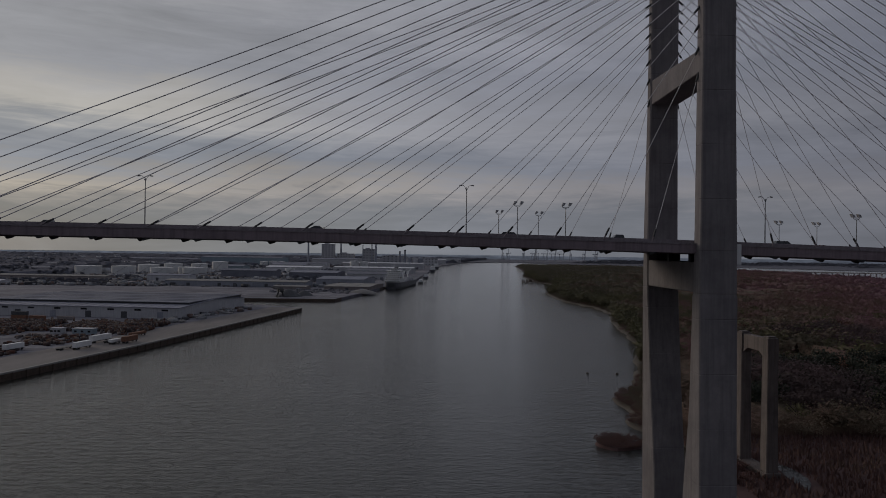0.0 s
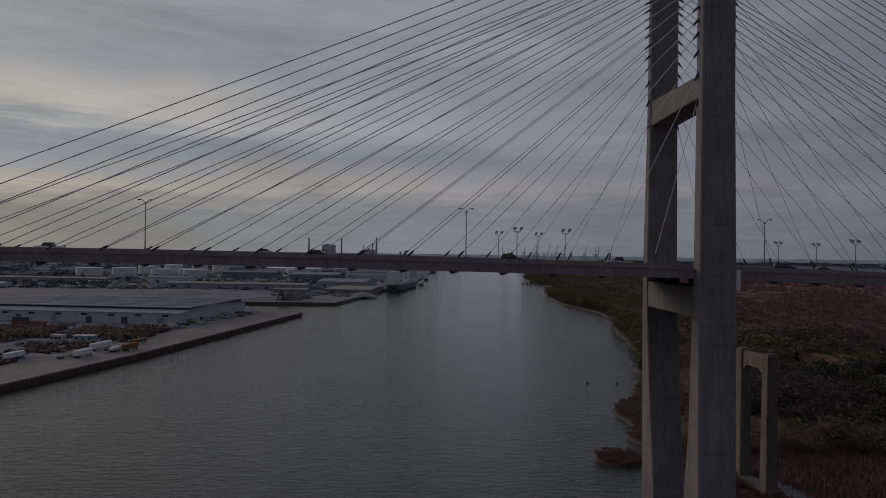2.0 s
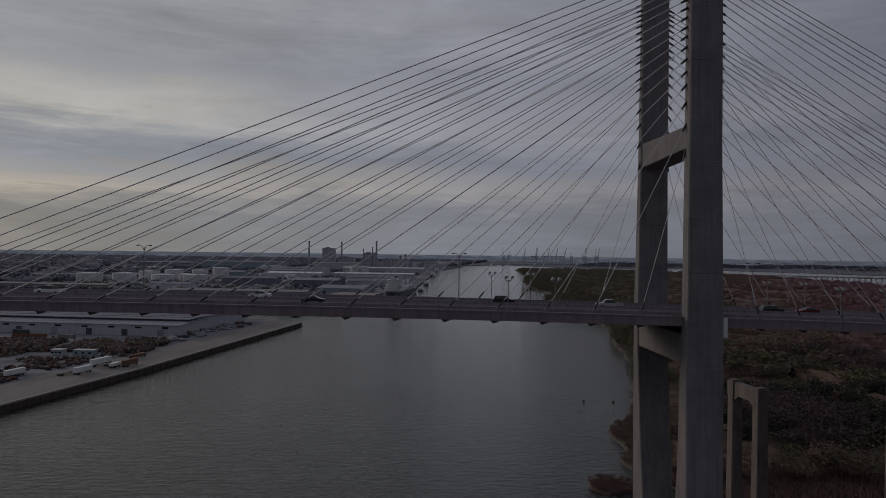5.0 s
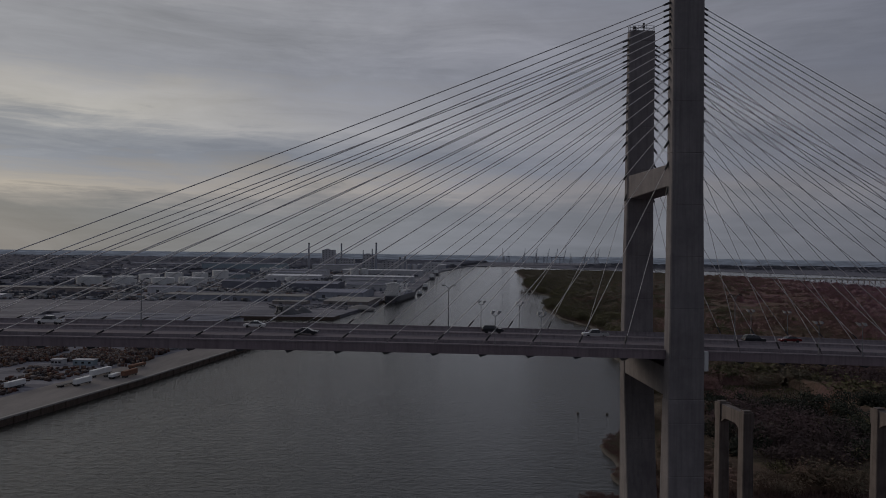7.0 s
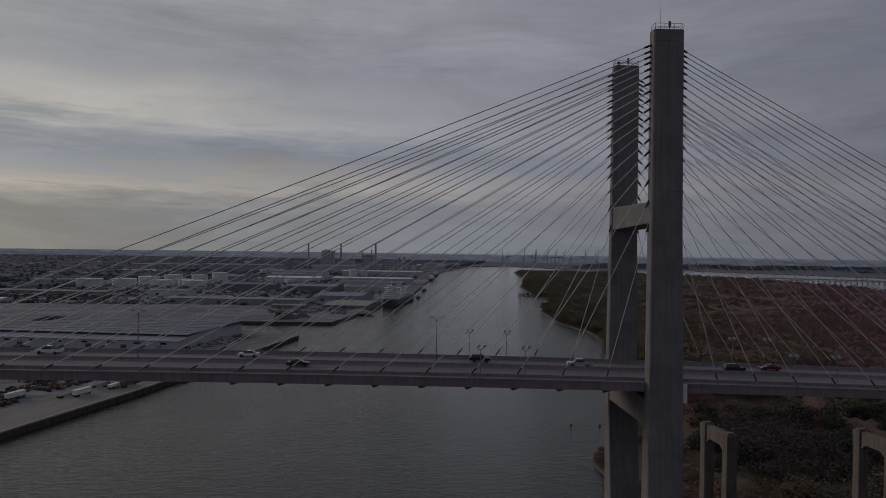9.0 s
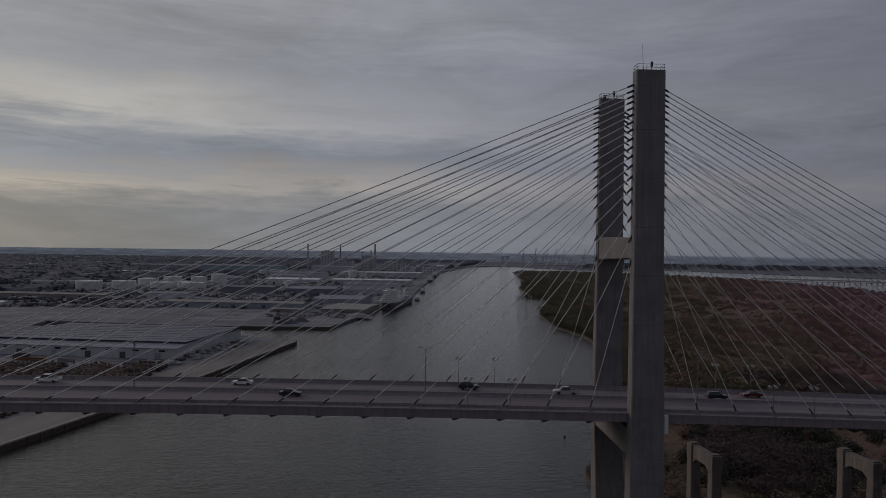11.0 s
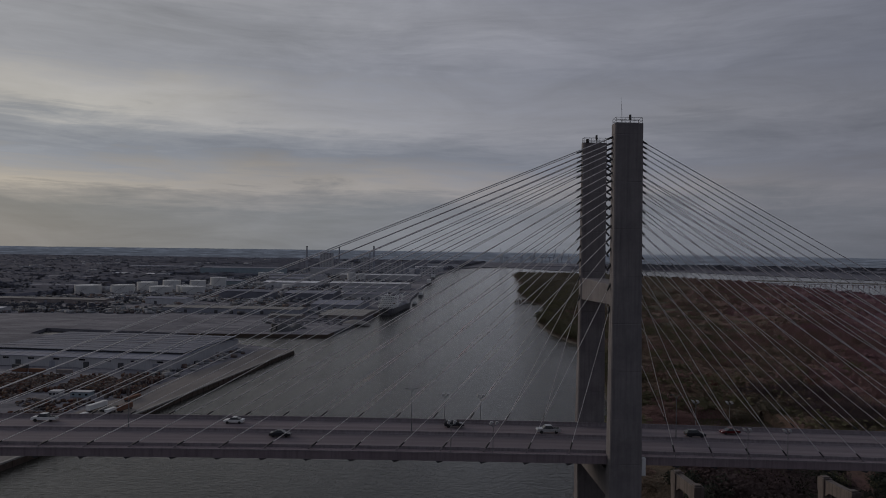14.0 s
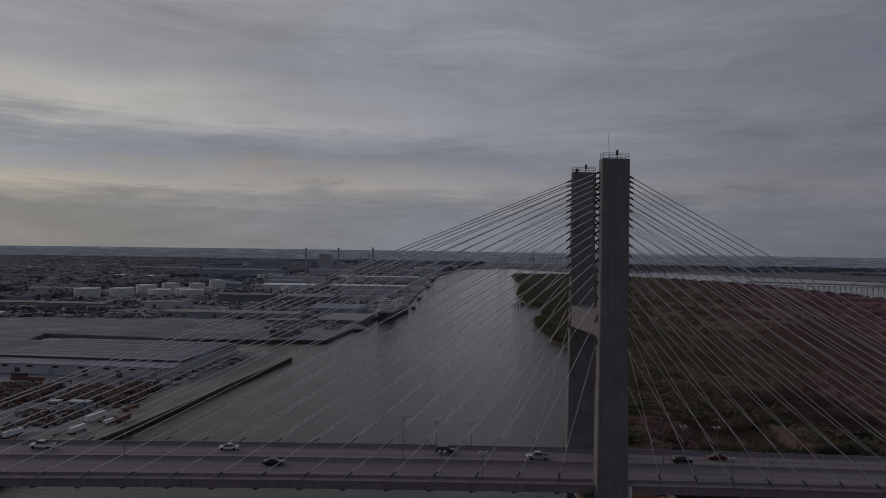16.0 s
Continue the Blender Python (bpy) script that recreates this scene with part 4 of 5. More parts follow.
def tank(x, y, r, h, label="white cylindrical oil storage tank with a shallow roof", paint=None):
    t = thing("storage_tank", pose(x, y, 3.5), label, "storage tank", "tank farm")
    n = 40
    bm = bmesh.new()
    ring = lambda k, z: [(k * math.cos(i * math.tau / n), k * math.sin(i * math.tau / n), z) for i in range(n)]
    rows = []
    for i in range(6):
        z = -0.3 + (h + 0.3) * i / 5
        rows += [ring(r, z), ring(r - 0.06, z + 0.05)] if i < 5 else [ring(r, z)]
    loft(bm, rows)
    part("shell", bm, paint or TANKW, t)
    bm = bmesh.new()
    loft(bm, [ring(r + 0.15, h - 0.25), ring(r + 0.15, h + 0.1), ring(r * 0.5, h + 1.0), ring(r * 0.05, h + 1.4)])
    part("roof", bm, paint or TANKW, t)
    bm = bmesh.new()
    for i in range(14):
        a = -2.2 + i * 0.09
        p = lambda u, z: ((r + 0.5) * math.cos(u), (r + 0.5) * math.sin(u), z)
        tube(bm, p(a, h * i / 14), p(a + 0.09, h * (i + 1) / 14), 0.22, sides=4)
    part("stairway", bm, STEEL, t)
    bm = bmesh.new()
    for i in range(n):
        a, b = i * math.tau / n, (i + 1) * math.tau / n
        tube(bm, (r * math.cos(a), r * math.sin(a), h + 1.1), (r * math.cos(b), r * math.sin(b), h + 1.1), 0.09, sides=4, caps=False)
    part("rim_rail", bm, STEEL, t)


def chimney(x, y, r, h, label="tall dark industrial chimney stack"):
    t = thing("chimney", pose(x, y, 3.5), label, "chimney")
    bm = bmesh.new()
    tube(bm, (0, 0, -0.5), (0, 0, h), r, r * 0.62, 16)
    part("stack", bm, WALLG, t)
    bm = bmesh.new()
    tube(bm, (0, 0, h - 3), (0, 0, h + 0.6), r * 0.72, r * 0.72, 16)
    part("rim", bm, DARK, t)


def block(x, y, turn, wide, deep, high, wall, label, bays=6, floors=8, category="industrial building"):
    t = thing("industrial_building", frame_at(x, y, turn), label, category)
    part("wall", boxed(-wide / 2, wide / 2, 0, deep, -0.5, high, 0.2), wall, t)
    part("roof", boxed(-wide / 2 - 0.4, wide / 2 + 0.4, -0.4, deep + 0.4, high, high + 1.0), ROOFD, t)
    src = None
    for f in range(floors):
        for b in range(bays):
            px, pz = -wide / 2 + wide * (b + 0.5) / bays, high * (f + 0.45) / floors
            if src is None:
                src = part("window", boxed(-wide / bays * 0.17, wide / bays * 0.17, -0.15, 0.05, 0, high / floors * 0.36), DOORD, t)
                src.location = (px, 0, pz)
            else:
                share("window", src, t, pose(px, 0, pz))
    part("penthouse", boxed(-wide * 0.3, wide * 0.05, deep * 0.3, deep * 0.7, high + 1, high + 5), wall, t)
    return t


def silos(x, y, n, r, h):
    for i in range(n):
        t = thing("silo", pose(x + i * (2 * r + 1.5), y + i * 4, 3.5), "grey tall cylindrical silo beside the river", "silo", "riverside silos")
        bm = bmesh.new()
        tube(bm, (0, 0, -0.5), (0, 0, h), r, r, 24)
        part("shell", bm, WALLW if i % 2 else WALLG, t)
        bm = bmesh.new()
        tube(bm, (0, 0, h), (0, 0, h + r * 0.5), r * 1.02, r * 0.15, 24)
        part("cap", bm, WALLG, t)


def port():
    # the long shed behind the near quay, with the timber yard before it
    warehouse(-232, 403, -8.5, 175, 128, 8.2, 2.6, WALLW, ROOF, "long pale single-storey transit shed with a raised roof strip", doors=6, monitor=True, windows=8)
    # low sheds behind the open yard beyond the slip
    warehouse(-205, 852, -6, 205, 40, 7.5, 1.6, WALLG, ROOFT, "long low shed with a pale roof and dark doors", doors=9)
    warehouse(-112, 800, -9, 62, 96, 4.5, 1.4, WALLB, ROOFT, "low quayside shed with a wide tan roof", doors=3)
    warehouse(-196, 800, -7, 46, 22, 4.0, 1.0, WALLB, ROOFT, "small brown store in the open yard", doors=2)
    warehouse(-128, 925, -8, 74, 90, 9, 3.0, WALLG, ROOF, "grey quayside shed beside the ship", doors=3)
    warehouse(-300, 1120, -6, 100, 34, 15, 2.5, ROOFD, ROOF, "dark-walled bulk store beside the tanks", doors=0)
    warehouse(-190, 1130, -6, 90, 70, 12, 3.0, ROOFD, ROOF, "dark bulk store with a grey roof", doors=0)
    warehouse(-88, 1150, -6, 88, 46, 10, 3.0, WALLW, ROOF, "grey port shed near the ship", doors=3)
    warehouse(-75, 1320, -5, 120, 60, 11, 3.0, WALLW, ROOF, "grey roofed port shed", doors=3)
    # most walls beyond 1400 m are pale cladding: haze put into their colour
    warehouse(-50, 1480, -5, 190, 55, 13, 2.0, WALLW, ROOFW, "long shed with a bright white roof near the water", doors=5)
    warehouse(-270, 1500, -5, 130, 60, 12, 2.5, WALLW, ROOFW, "shed with a pale roof", doors=3)
    warehouse(-20, 1900, -4, 240, 40, 16, 2.5, WALLW, ROOFW, "long riverside shed with a white roof", doors=5)
    warehouse(-300, 1850, -4, 160, 60, 14, 3.0, WALLW, ROOF, "grey works shed among the tanks", doors=3)
    warehouse(-470, 2080, -4, 260, 90, 26, 3.0, TEAL, ROOF, "large blue-green mill building", doors=4)
    warehouse(-250, 2250, -3, 150, 70, 22, 3.0, WALLW, ROOF, "pale mill hall among the works", doors=3)
    warehouse(-330, 1660, -5, 90, 50, 14, 3.0, WALLW, ROOF, "pale works hall with a grey roof", doors=3)
    warehouse(-460, 1540, -5, 60, 50, 12, 3.0, TEAL, ROOF, "blue-green works hall with a grey roof", doors=2)
    warehouse(-548, 1000, -7, 290, 30, 6.5, 1.6, WALLB, ROOFT, "very long low tan-roofed shed at the edge of the wood", doors=10)
    warehouse(-625, 850, -7, 70, 20, 5.5, 1.4, WALLW, ROOFW, "small white shed at the edge of the yard", doors=2)
    warehouse(-420, 1010, -7, 70, 30, 9, 2.0, WALLW, ROOF, "small pale shed beside long roofs", doors=2)
    warehouse(-760, 1330, -7, 120, 40, 9, 2.0, WALLW, ROOF, "low distant shed near the forest", doors=3)
    warehouse(-900, 1700, -7, 120, 50, 9, 2.0, WALLW, ROOF, "low pale distant shed", doors=3)
    warehouse(-820, 1950, -5, 130, 40, 9, 2.0, WALLW, ROOFW, "distant shed with a white roof", doors=3)
    warehouse(-640, 2380, -5, 90, 40, 14, 2.0, WALLW, ROOFW, "distant white hall at the forest edge", doors=2)
    warehouse(60, 2560, -2, 150, 50, 16, 2.0, WALLW, ROOF, "far pale works hall by the river", doors=3)
    warehouse(-160, 2600, -3, 140, 50, 20, 2.0, WALLW, ROOF, "far grey works hall by the river", doors=3)
    warehouse(90, 2760, -2, 120, 50, 18, 2.0, WALLW, ROOFW, "far pale hall by the river", doors=3)
    warehouse(190, 3250, -2, 160, 60, 18, 2.0, WALLW, ROOF, "far grey hall by the river bend", doors=3)
    warehouse(-900, 2600, -2, 260, 60, 12, 2.0, WALLW, ROOF, "far grey hall behind the trees", doors=3)
    for x, y, r, h in ((-682, 1232, 24, 17), (-622, 1250, 22.5, 17), (-549, 1254, 22, 15), (-514, 1292, 16, 15), (-489, 1264, 23, 14.5), (-610, 1345, 21, 18), (-574, 1390, 19, 20), (-520, 1398, 17, 20), (-500, 1486, 18, 23)):
        tank(x, y, r, h)
    for x, y, r, h in ((-331, 1445, 11, 11), (-515, 2030, 12, 15), (-488, 2036, 13, 16), (-462, 2040, 12, 15), (-222, 1888, 13, 22), (-194, 1894, 12, 20)):
        tank(x, y, r, h, "pale cylindrical storage tank in the port")
    block(-363, 2400, -3, 44, 40, 74, WALLW, "tall pale windowed mill tower", 4, 10)
    block(-300, 2420, -3, 60, 40, 40, WALLW, "pale mill block beside the tower", 6, 5)
    block(-215, 2440, -3, 46, 40, 58, WALLW, "grey windowed boiler house with stacks", 4, 6)
    block(-120, 2460, -3, 90, 40, 34, WALLW, "pale works block with window rows", 6, 4)
    block(10, 2340, -3, 60, 40, 28, WALLW, "grey riverside works block", 5, 3)
    chimney(-436, 2420, 4.2, 99)
    chimney(-319, 2450, 4.2, 99)
    chimney(-186, 2400, 4.6, 103)
    chimney(-201, 2405, 3.0, 80, "slimmer dark chimney stack beside the boiler house")
    chimney(-236, 2430, 2.4, 74, "slim dark chimney stack at the mill")
    chimney(-94, 2172, 4.6, 52, "stout dark riverside stack")
    chimney(-77, 2177, 4.6, 56, "stout dark riverside stack")
    silos(-62, 2050, 3, 8, 30)


port()


# ---- ship at the quay ----
def ship():
    t = thing("cargo_ship", pose(-85, 896, 0, 0, 0, -11), "dark-hulled cargo ship with a white superstructure, moored at the quay", "ship")
    L, B, H = 172.0, 25.0, 9.5
    rows = []
    for u, w, dz in ((0.0, 0.62, 1.0), (0.02, 0.80, 0.6), (0.08, 0.96, 0.2), (0.2, 1.0, 0), (0.75, 1.0, 0), (0.88, 0.82, 0.8), (0.96, 0.45, 2.2), (1.0, 0.05, 3.4)):
        h = B / 2 * w
        y = L * u
        rows.append([(-h * 0.72 * min(1, w + 0.1), y, -3), (h * 0.72 * min(1, w + 0.1), y, -3), (h, y, 2.5), (h, y, H + dz), (-h, y, H + dz), (-h, y, 2.5)])
    bm = bmesh.new()
    loft(bm, rows)
    part("hull", bm, HULL, t)
    bm = bmesh.new()
    box(bm, -B / 2 + 0.6, B / 2 - 0.6, 4, 150, H - 0.1, H + 0.35)
    part("main_deck", bm, ROOFD, t)
    levels = ((23, 6, 44, 3.0), (22, 9, 40, 3.0), (20, 12, 36, 2.9), (18, 13, 34, 2.9), (16, 14, 32, 2.9), (21, 16, 27, 3.0), (9, 17, 24, 2.4))
    z = H + 0.3
    for w, a, b, h in levels:
        bm = bmesh.new()
        box(bm, -w / 2, w / 2, a, b, z, z + h - 0.25)
        box(bm, -w / 2 - 1.4, w / 2 + 1.4, a - 2.2, b + 1.0, z + h - 0.25, z + h)
        o = part("deckhouse_level", bm, WHITE, t, "white deckhouse level with an overhanging deck")
        k = max(3, int(w / 2.6))
        for i in range(k):
            px = -w / 2 + w * (i + 0.5) / k
            part("window", boxed(px - 0.5, px + 0.5, a - 0.06, a + 0.05, z + 1.1, z + 1.9), GLASS, o)
        bm = bmesh.new()
        for px in (-w / 2 - 1.3, w / 2 + 1.3):
            tube(bm, (px, a - 2.1, z + h + 1.0), (px, b, z + h + 1.0), 0.07, sides=4)
        tube(bm, (-w / 2 - 1.3, a - 2.1, z + h + 1.0), (w / 2 + 1.3, a - 2.1, z + h + 1.0), 0.07, sides=4)
        part("deck_rail", bm, WHITE, o)
        z += h
    for px in (-10.5, 10.5):
        bm = bmesh.new()
        loft(bm, [[(px + 1.2 * q * u, 14 + 8 * v, H + 7 + e * 1.1) for u, e in ((-1, 0), (0, -1), (1, 0), (0.7, 1), (-0.7, 1))] for v, q in ((0, 0.3), (0.25, 1), (0.75, 1), (1, 0.3))])
        part("lifeboat", bm, RUST, t, "orange-brown enclosed lifeboat")
    for px in (-7, 7):
        bm = bmesh.new()
        tube(bm, (px, 2.5, H), (px, 2.5, H + 11), 0.5, 0.35, 6)
        tube(bm, (px, 2.5, H + 10), (px * 0.2, 6, H + 16), 0.3, sides=5)
        part("stern_derrick", bm, WHITE, t)
    part("stern_door", boxed(-5, 5, -0.35, -0.1, 3.4, 8.6), DARK, t, "dark opening in the stern")
    bm = bmesh.new()
    loft(bm, [[(-2.6, 33, z), (2.6, 33, z), (2.4, 39, z), (-2.4, 39, z)] for z in (H + 0.3, H + 23)])
    part("funnel", bm, HULL, t, "dark funnel behind the deckhouse")
    bm = bmesh.new()
    tube(bm, (0, 18, H + 17), (0, 18, H + 30), 0.5, 0.25, 8)
    tube(bm, (-4, 18, H + 25), (4, 18, H + 25), 0.25, sides=6)
    tube(bm, (0, 18, H + 28), (0, 21, H + 28), 0.2, sides=6)
    part("mast", bm, WHITE, t)
    for y in (55, 90, 125):
        bm = bmesh.new()
        tube(bm, (0, y, H), (0, y, H + 15), 1.3, 1.0, 10)
        box(bm, -1.8, 1.8, y - 1.8, y + 1.8, H + 10, H + 14)
        part("crane_post", bm, WHITE, t)
        bm = bmesh.new()
        tube(bm, (0, y + 1, H + 13), (0, y + 27, H + 17), 0.5, 0.3, 6)
        part("crane_jib", bm, WHITE, t)
        part("hatch_cover", boxed(-9.5, 9.5, y - 15, y - 3, H + 0.3, H + 4.6, 0.2), WALLW, t)


def small_boat(x, y, turn, L, label):
    t = thing("boat", pose(x, y, 0, 0, 0, turn), label, "boat")
    bm = bmesh.new()
    loft(bm, [[(-L * w * 0.7, L * u, -0.6), (L * w * 0.7, L * u, -0.6), (L * w, L * u, L * 0.1 + d), (-L * w, L * u, L * 0.1 + d)]
              for u, w, d in ((0, 0.13, 0), (0.3, 0.16, 0), (0.7, 0.14, 0.3), (1, 0.02, 0.9))])
    part("hull", bm, HULL, t)
    part("cabin", boxed(-L * 0.09, L * 0.09, L * 0.25, L * 0.55, L * 0.1, L * 0.24, 0.1), WHITE, t)
    bm = bmesh.new()
    tube(bm, (0, L * 0.4, L * 0.2), (0, L * 0.4, L * 0.5), 0.15, 0.08, 6)
    part("mast", bm, STEEL, t)


ship()
small_boat(-40, 1075, -8, 30, "dark tug with a white wheelhouse at the quay")
small_boat(-26, 1290, -5, 40, "dark workboat at the quay")
small_boat(2, 1750, -5, 60, "dark barge with a pale deckhouse by the bank")
small_boat(24, 2080, -5, 70, "dark coaster by the bank")


def jetty(x, y):
    t = thing("derelict_dock", pose(x, y, 0), "dark broken timber dock with leaning piles off the shore", "dock")
    bm = bmesh.new()
    box(bm, -14, 10, -5, 6, 1.6, 2.2)
    part("platform", bm, QUAY, t)
    rng = random.Random(5)
    for i in range(26):
        px, py, h = rng.uniform(-20, 14), rng.uniform(-24, 12), rng.uniform(2.0, 7.5)
        bm = bmesh.new()
        tube(bm, (0, 0, -2), (rng.uniform(-0.6, 0.6), rng.uniform(-0.6, 0.6), h), 0.45, 0.35, 6)
        o = part("pile", bm, QUAY, t)
        o.location = (px, py, 0)
    bm = bmesh.new()
    loft(bm, [[(px, py, z) for px, py in ((-3, -2), (3, -2), (3, 2), (-3, 2))] for z in (2.1, 6.5)])
    part("hut", bm, QUAY, t)


jetty(172, 1165)


# ---- far container cranes ----
def gantry(x, y, up, s):
    t = thing("container_crane", pose(x, y, 3.0, 0, 0, s), "far grey ship-to-shore container crane", "container crane", "far container cranes")
    for px in (-9, 9):
        for py in (-14, 14):
            bm = bmesh.new()
            tube(bm, (px, py, -1), (px * 0.35, py, 46), 1.3, sides=6)
            part("leg", bm, WALLG, t)
    bm = bmesh.new()
    box(bm, -3, 3, -34, 18, 44, 48)
    part("girder", bm, WALLG, t)
    bm = bmesh.new()
    b = (0, 18 + (12 if up else 50), 46 + (58 if up else 2))
    tube(bm, (0, 18, 46), b, 1.8, 1.2, 6)
    part("boom", bm, WALLG, t, "raised boom" if up else "lowered boom")
    bm = bmesh.new()
    tube(bm, (0, 14, 46), (0, 16, 74), 1.4, 0.9, 6)
    tube(bm, (0, 16, 73), b, 0.5, sides=5)
    tube(bm, (0, 16, 73), (0, -32, 48), 0.5, sides=5)
    part("mast", bm, WALLG, t)


rc = random.Random(11)
for i, x in enumerate((560, 590, 700, 735, 800, 825, 850, 905, 935, 1010, 1120, 1180, 1230)):
    gantry(x + rc.uniform(-6, 6), 4350 + rc.uniform(-120, 250), i % 4 != 1, rc.uniform(-80, 10))


# ---- the near quay: trailers, containers, goods ----
def trailer(x, y, turn, L, body, label, high=2.7, cab=True, z=3.5):
    t = thing("trailer", pose(x, y, z, 0, 0, turn), label, "trailer", "trailers on the quay")
    part("chassis", boxed(-1.2, 1.2, 0, L, 0.95, 1.2), DARK, t)
    if body is not None:
        part("box_body", boxed(-1.28, 1.28, 0.1, L - 0.1, 1.22, 1.22 + high, 0.06), body, t)
    bm = bmesh.new()
    tube(bm, (-0.16, 0, 0), (0.16, 0, 0), 0.5, sides=12)
    w0 = None
    for py in (1.2, 2.5, L - 1.5):
        for px in (-1.05, 1.05):
            if w0 is None:
                w0 = part("wheel", bm, BLACK, t)
                w0.location = (px, py, 0.5)
            else:
                share("wheel", w0, t, pose(px, py, 0.5))


trailer(-231.5, 241, -14, 12, WHITE, "white box trailer parked on the quay")
trailer(-238.5, 238, -14, 12, None, "empty dark flatbed trailer parked on the quay")
trailer(-234.5, 266, -14, 16, WHITE, "long white box trailer parked on the quay", 3.0)
trailer(-227.5, 268, -14, 14, None, "empty dark flatbed trailer beside the others")
trailer(-216.5, 266, -12, 12, RUST, "rust-brown container trailer near the quay edge")
trailer(-224.0, 294, -14, 14, RUST, "dark brown loaded trailer on the quay", 1.4)
trailer(-222.0, 262, -12, 8, WHITE, "small white truck on the quay", 1.6)
trailer(-262, 232, -14, 12, WHITE, "white box trailer in the yard", 2.6)
trailer(-301, 250, -30, 12, WHITE, "white trailer at the edge of the yard", 2.6)


def cabin(x, y, turn, L, mat, label):
    t = thing("site_cabin", pose(x, y, 3.5, 0, 0, turn), label, "cabin", "yard cabins")
    part("body", boxed(0, L, 0, 5.5, 0, 3.3, 0.08), mat, t)
    part("roof", boxed(-0.3, L + 0.3, -0.3, 5.8, 3.3, 3.6), WALLW, t)
    for i in range(3):
        part("window", boxed(L * (i + 0.5) / 3 - 0.8, L * (i + 0.5) / 3 + 0.8, -0.06, 0.02, 1.2, 2.3), GLASS, t)


cabin(-279, 309, -6, 7, WALLW, "white flat-roofed site cabin in the timber yard")
cabin(-265, 308, -6, 13, TEAL, "pale blue-green site cabin in the timber yard")


def scatter_boxes(name, n, inside, size, mat, label, category, z=3.5, seed=3, tall=1.0):
    """Many loose crates, stacks and parcels joined into one mesh."""
    rng = np.random.RandomState(seed)
    pts = []
    while len(pts) < n:
        p = inside(rng)
        if p is not None:
            pts.append(p)
    base = np.array([(x, y, zz) for zz in (0, 1) for x, y in ((-0.5, -0.5), (0.5, -0.5), (0.5, 0.5), (-0.5, 0.5))])
    quads = np.array([(0, 3, 2, 1), (4, 5, 6, 7), (0, 1, 5, 4), (1, 2, 6, 5), (2, 3, 7, 6), (3, 0, 4, 7)])
    vs, fs = [], []
    for i, (x, y) in enumerate(pts):
        a = rng.uniform(0, 3.14) if rng.rand() < 0.4 else -0.19
        s = np.array([rng.uniform(*size), rng.uniform(*size), rng.uniform(0.8, 2.6) * tall])
        v = base * s
        v[4:, :2] *= rng.uniform(0.75, 1.0) if mat is SCRAP else rng.uniform(0.93, 1.0)
        c, d = math.cos(a), math.sin(a)
        v = np.stack([v[:, 0] * c - v[:, 1] * d + x, v[:, 0] * d + v[:, 1] * c + y, v[:, 2] + z], 1)
        vs.append(v)
        fs.append(quads + 8 * i)
    return arrays(name, np.concatenate(vs), np.concatenate(fs), mat, label, category)


def piles(rng):
    # two untidy belts before the shed
    x = rng.uniform(-345, -226)
    y = rng.choice([rng.normal(352, 12), rng.normal(335, 14)]) + 0.16 * (x + 226) * -0.12
    k = noise.noise(Vector((x * 0.06, y * 0.06, 2)))
    return (x, y) if k > -0.22 and 304 < y < 384 and not (-298 < x < -248 and y < 322) else None


def loose(rng):
    x, y = rng.uniform(-330, -226), rng.uniform(190, 330)
    q = -225 + 0.196 * (y - 165)
    return (x, y) if x < q - 42 and noise.noise(Vector((x * 0.05, y * 0.05, 6))) > 0.0 and not (-300 < x < -245 and 300 < y < 322) else None


def beyond(rng):
    x, y = rng.uniform(-760, -70), rng.uniform(640, 2300)
    edge = -140 + 0.095 * (y - 634)
    return (x, y) if x < edge - 30 and noise.noise(Vector((x * 0.012, y * 0.012, 9))) > -0.05 and not (x > -620 and y < 845) else None


def cargo(rng):
    x, y = rng.uniform(-236, -112), rng.uniform(730, 800)
    edge = -140 + 0.166 * (y - 634)
    return (x, y) if x < edge - 7 and noise.noise(Vector((x * 0.04, y * 0.04, 3))) > -0.25 else None


def vehicles(rng):
    x, y = rng.uniform(-700, -240), rng.uniform(640, 1000)
    return (x, y) if noise.noise(Vector((x * 0.02, y * 0.02, 4))) > 0.05 and not (-600 < x < -240 and 640 < y < 846) else None


def quayside(rng):
    s = rng.uniform(20, 150)
    p = Vector((-190, 520)) - QD * s + Vector((-1, 0.2)) * rng.uniform(2, 34)
    return (p.x, p.y) if noise.noise(Vector((p.x * 0.08, p.y * 0.08, 1))) > 0.05 else None


scatter_boxes("timber_stacks", 5200, piles, (0.4, 1.9), SCRAP, "untidy stacks of orange-brown timber and scrap before the shed", "timber stacks", seed=3, tall=1.2)
scatter_boxes("yard_debris", 900, loose, (0.4, 2.6), SCRAP, "loose timber and scrap lying in the yard", "debris", seed=4, tall=0.7)
scatter_boxes("quay_goods", 90, quayside, (2.0, 6.0), CLUTTER, "machines and goods standing on the quay", "goods", seed=8, tall=1.1)
scatter_boxes("port_goods", 3600, beyond, (2.5, 11.0), CLUTTER, "containers, vehicles and goods spread over the port", "goods", seed=5, tall=2.0)


def works(rng):
    x, y = rng.uniform(-620, 60), rng.uniform(1080, 2700)
    edge = -140 + 0.095 * (y - 634)
    return (x, y) if x < edge - 16 and noise.noise(Vector((x * 0.009, y * 0.009, 19))) > -0.15 else None


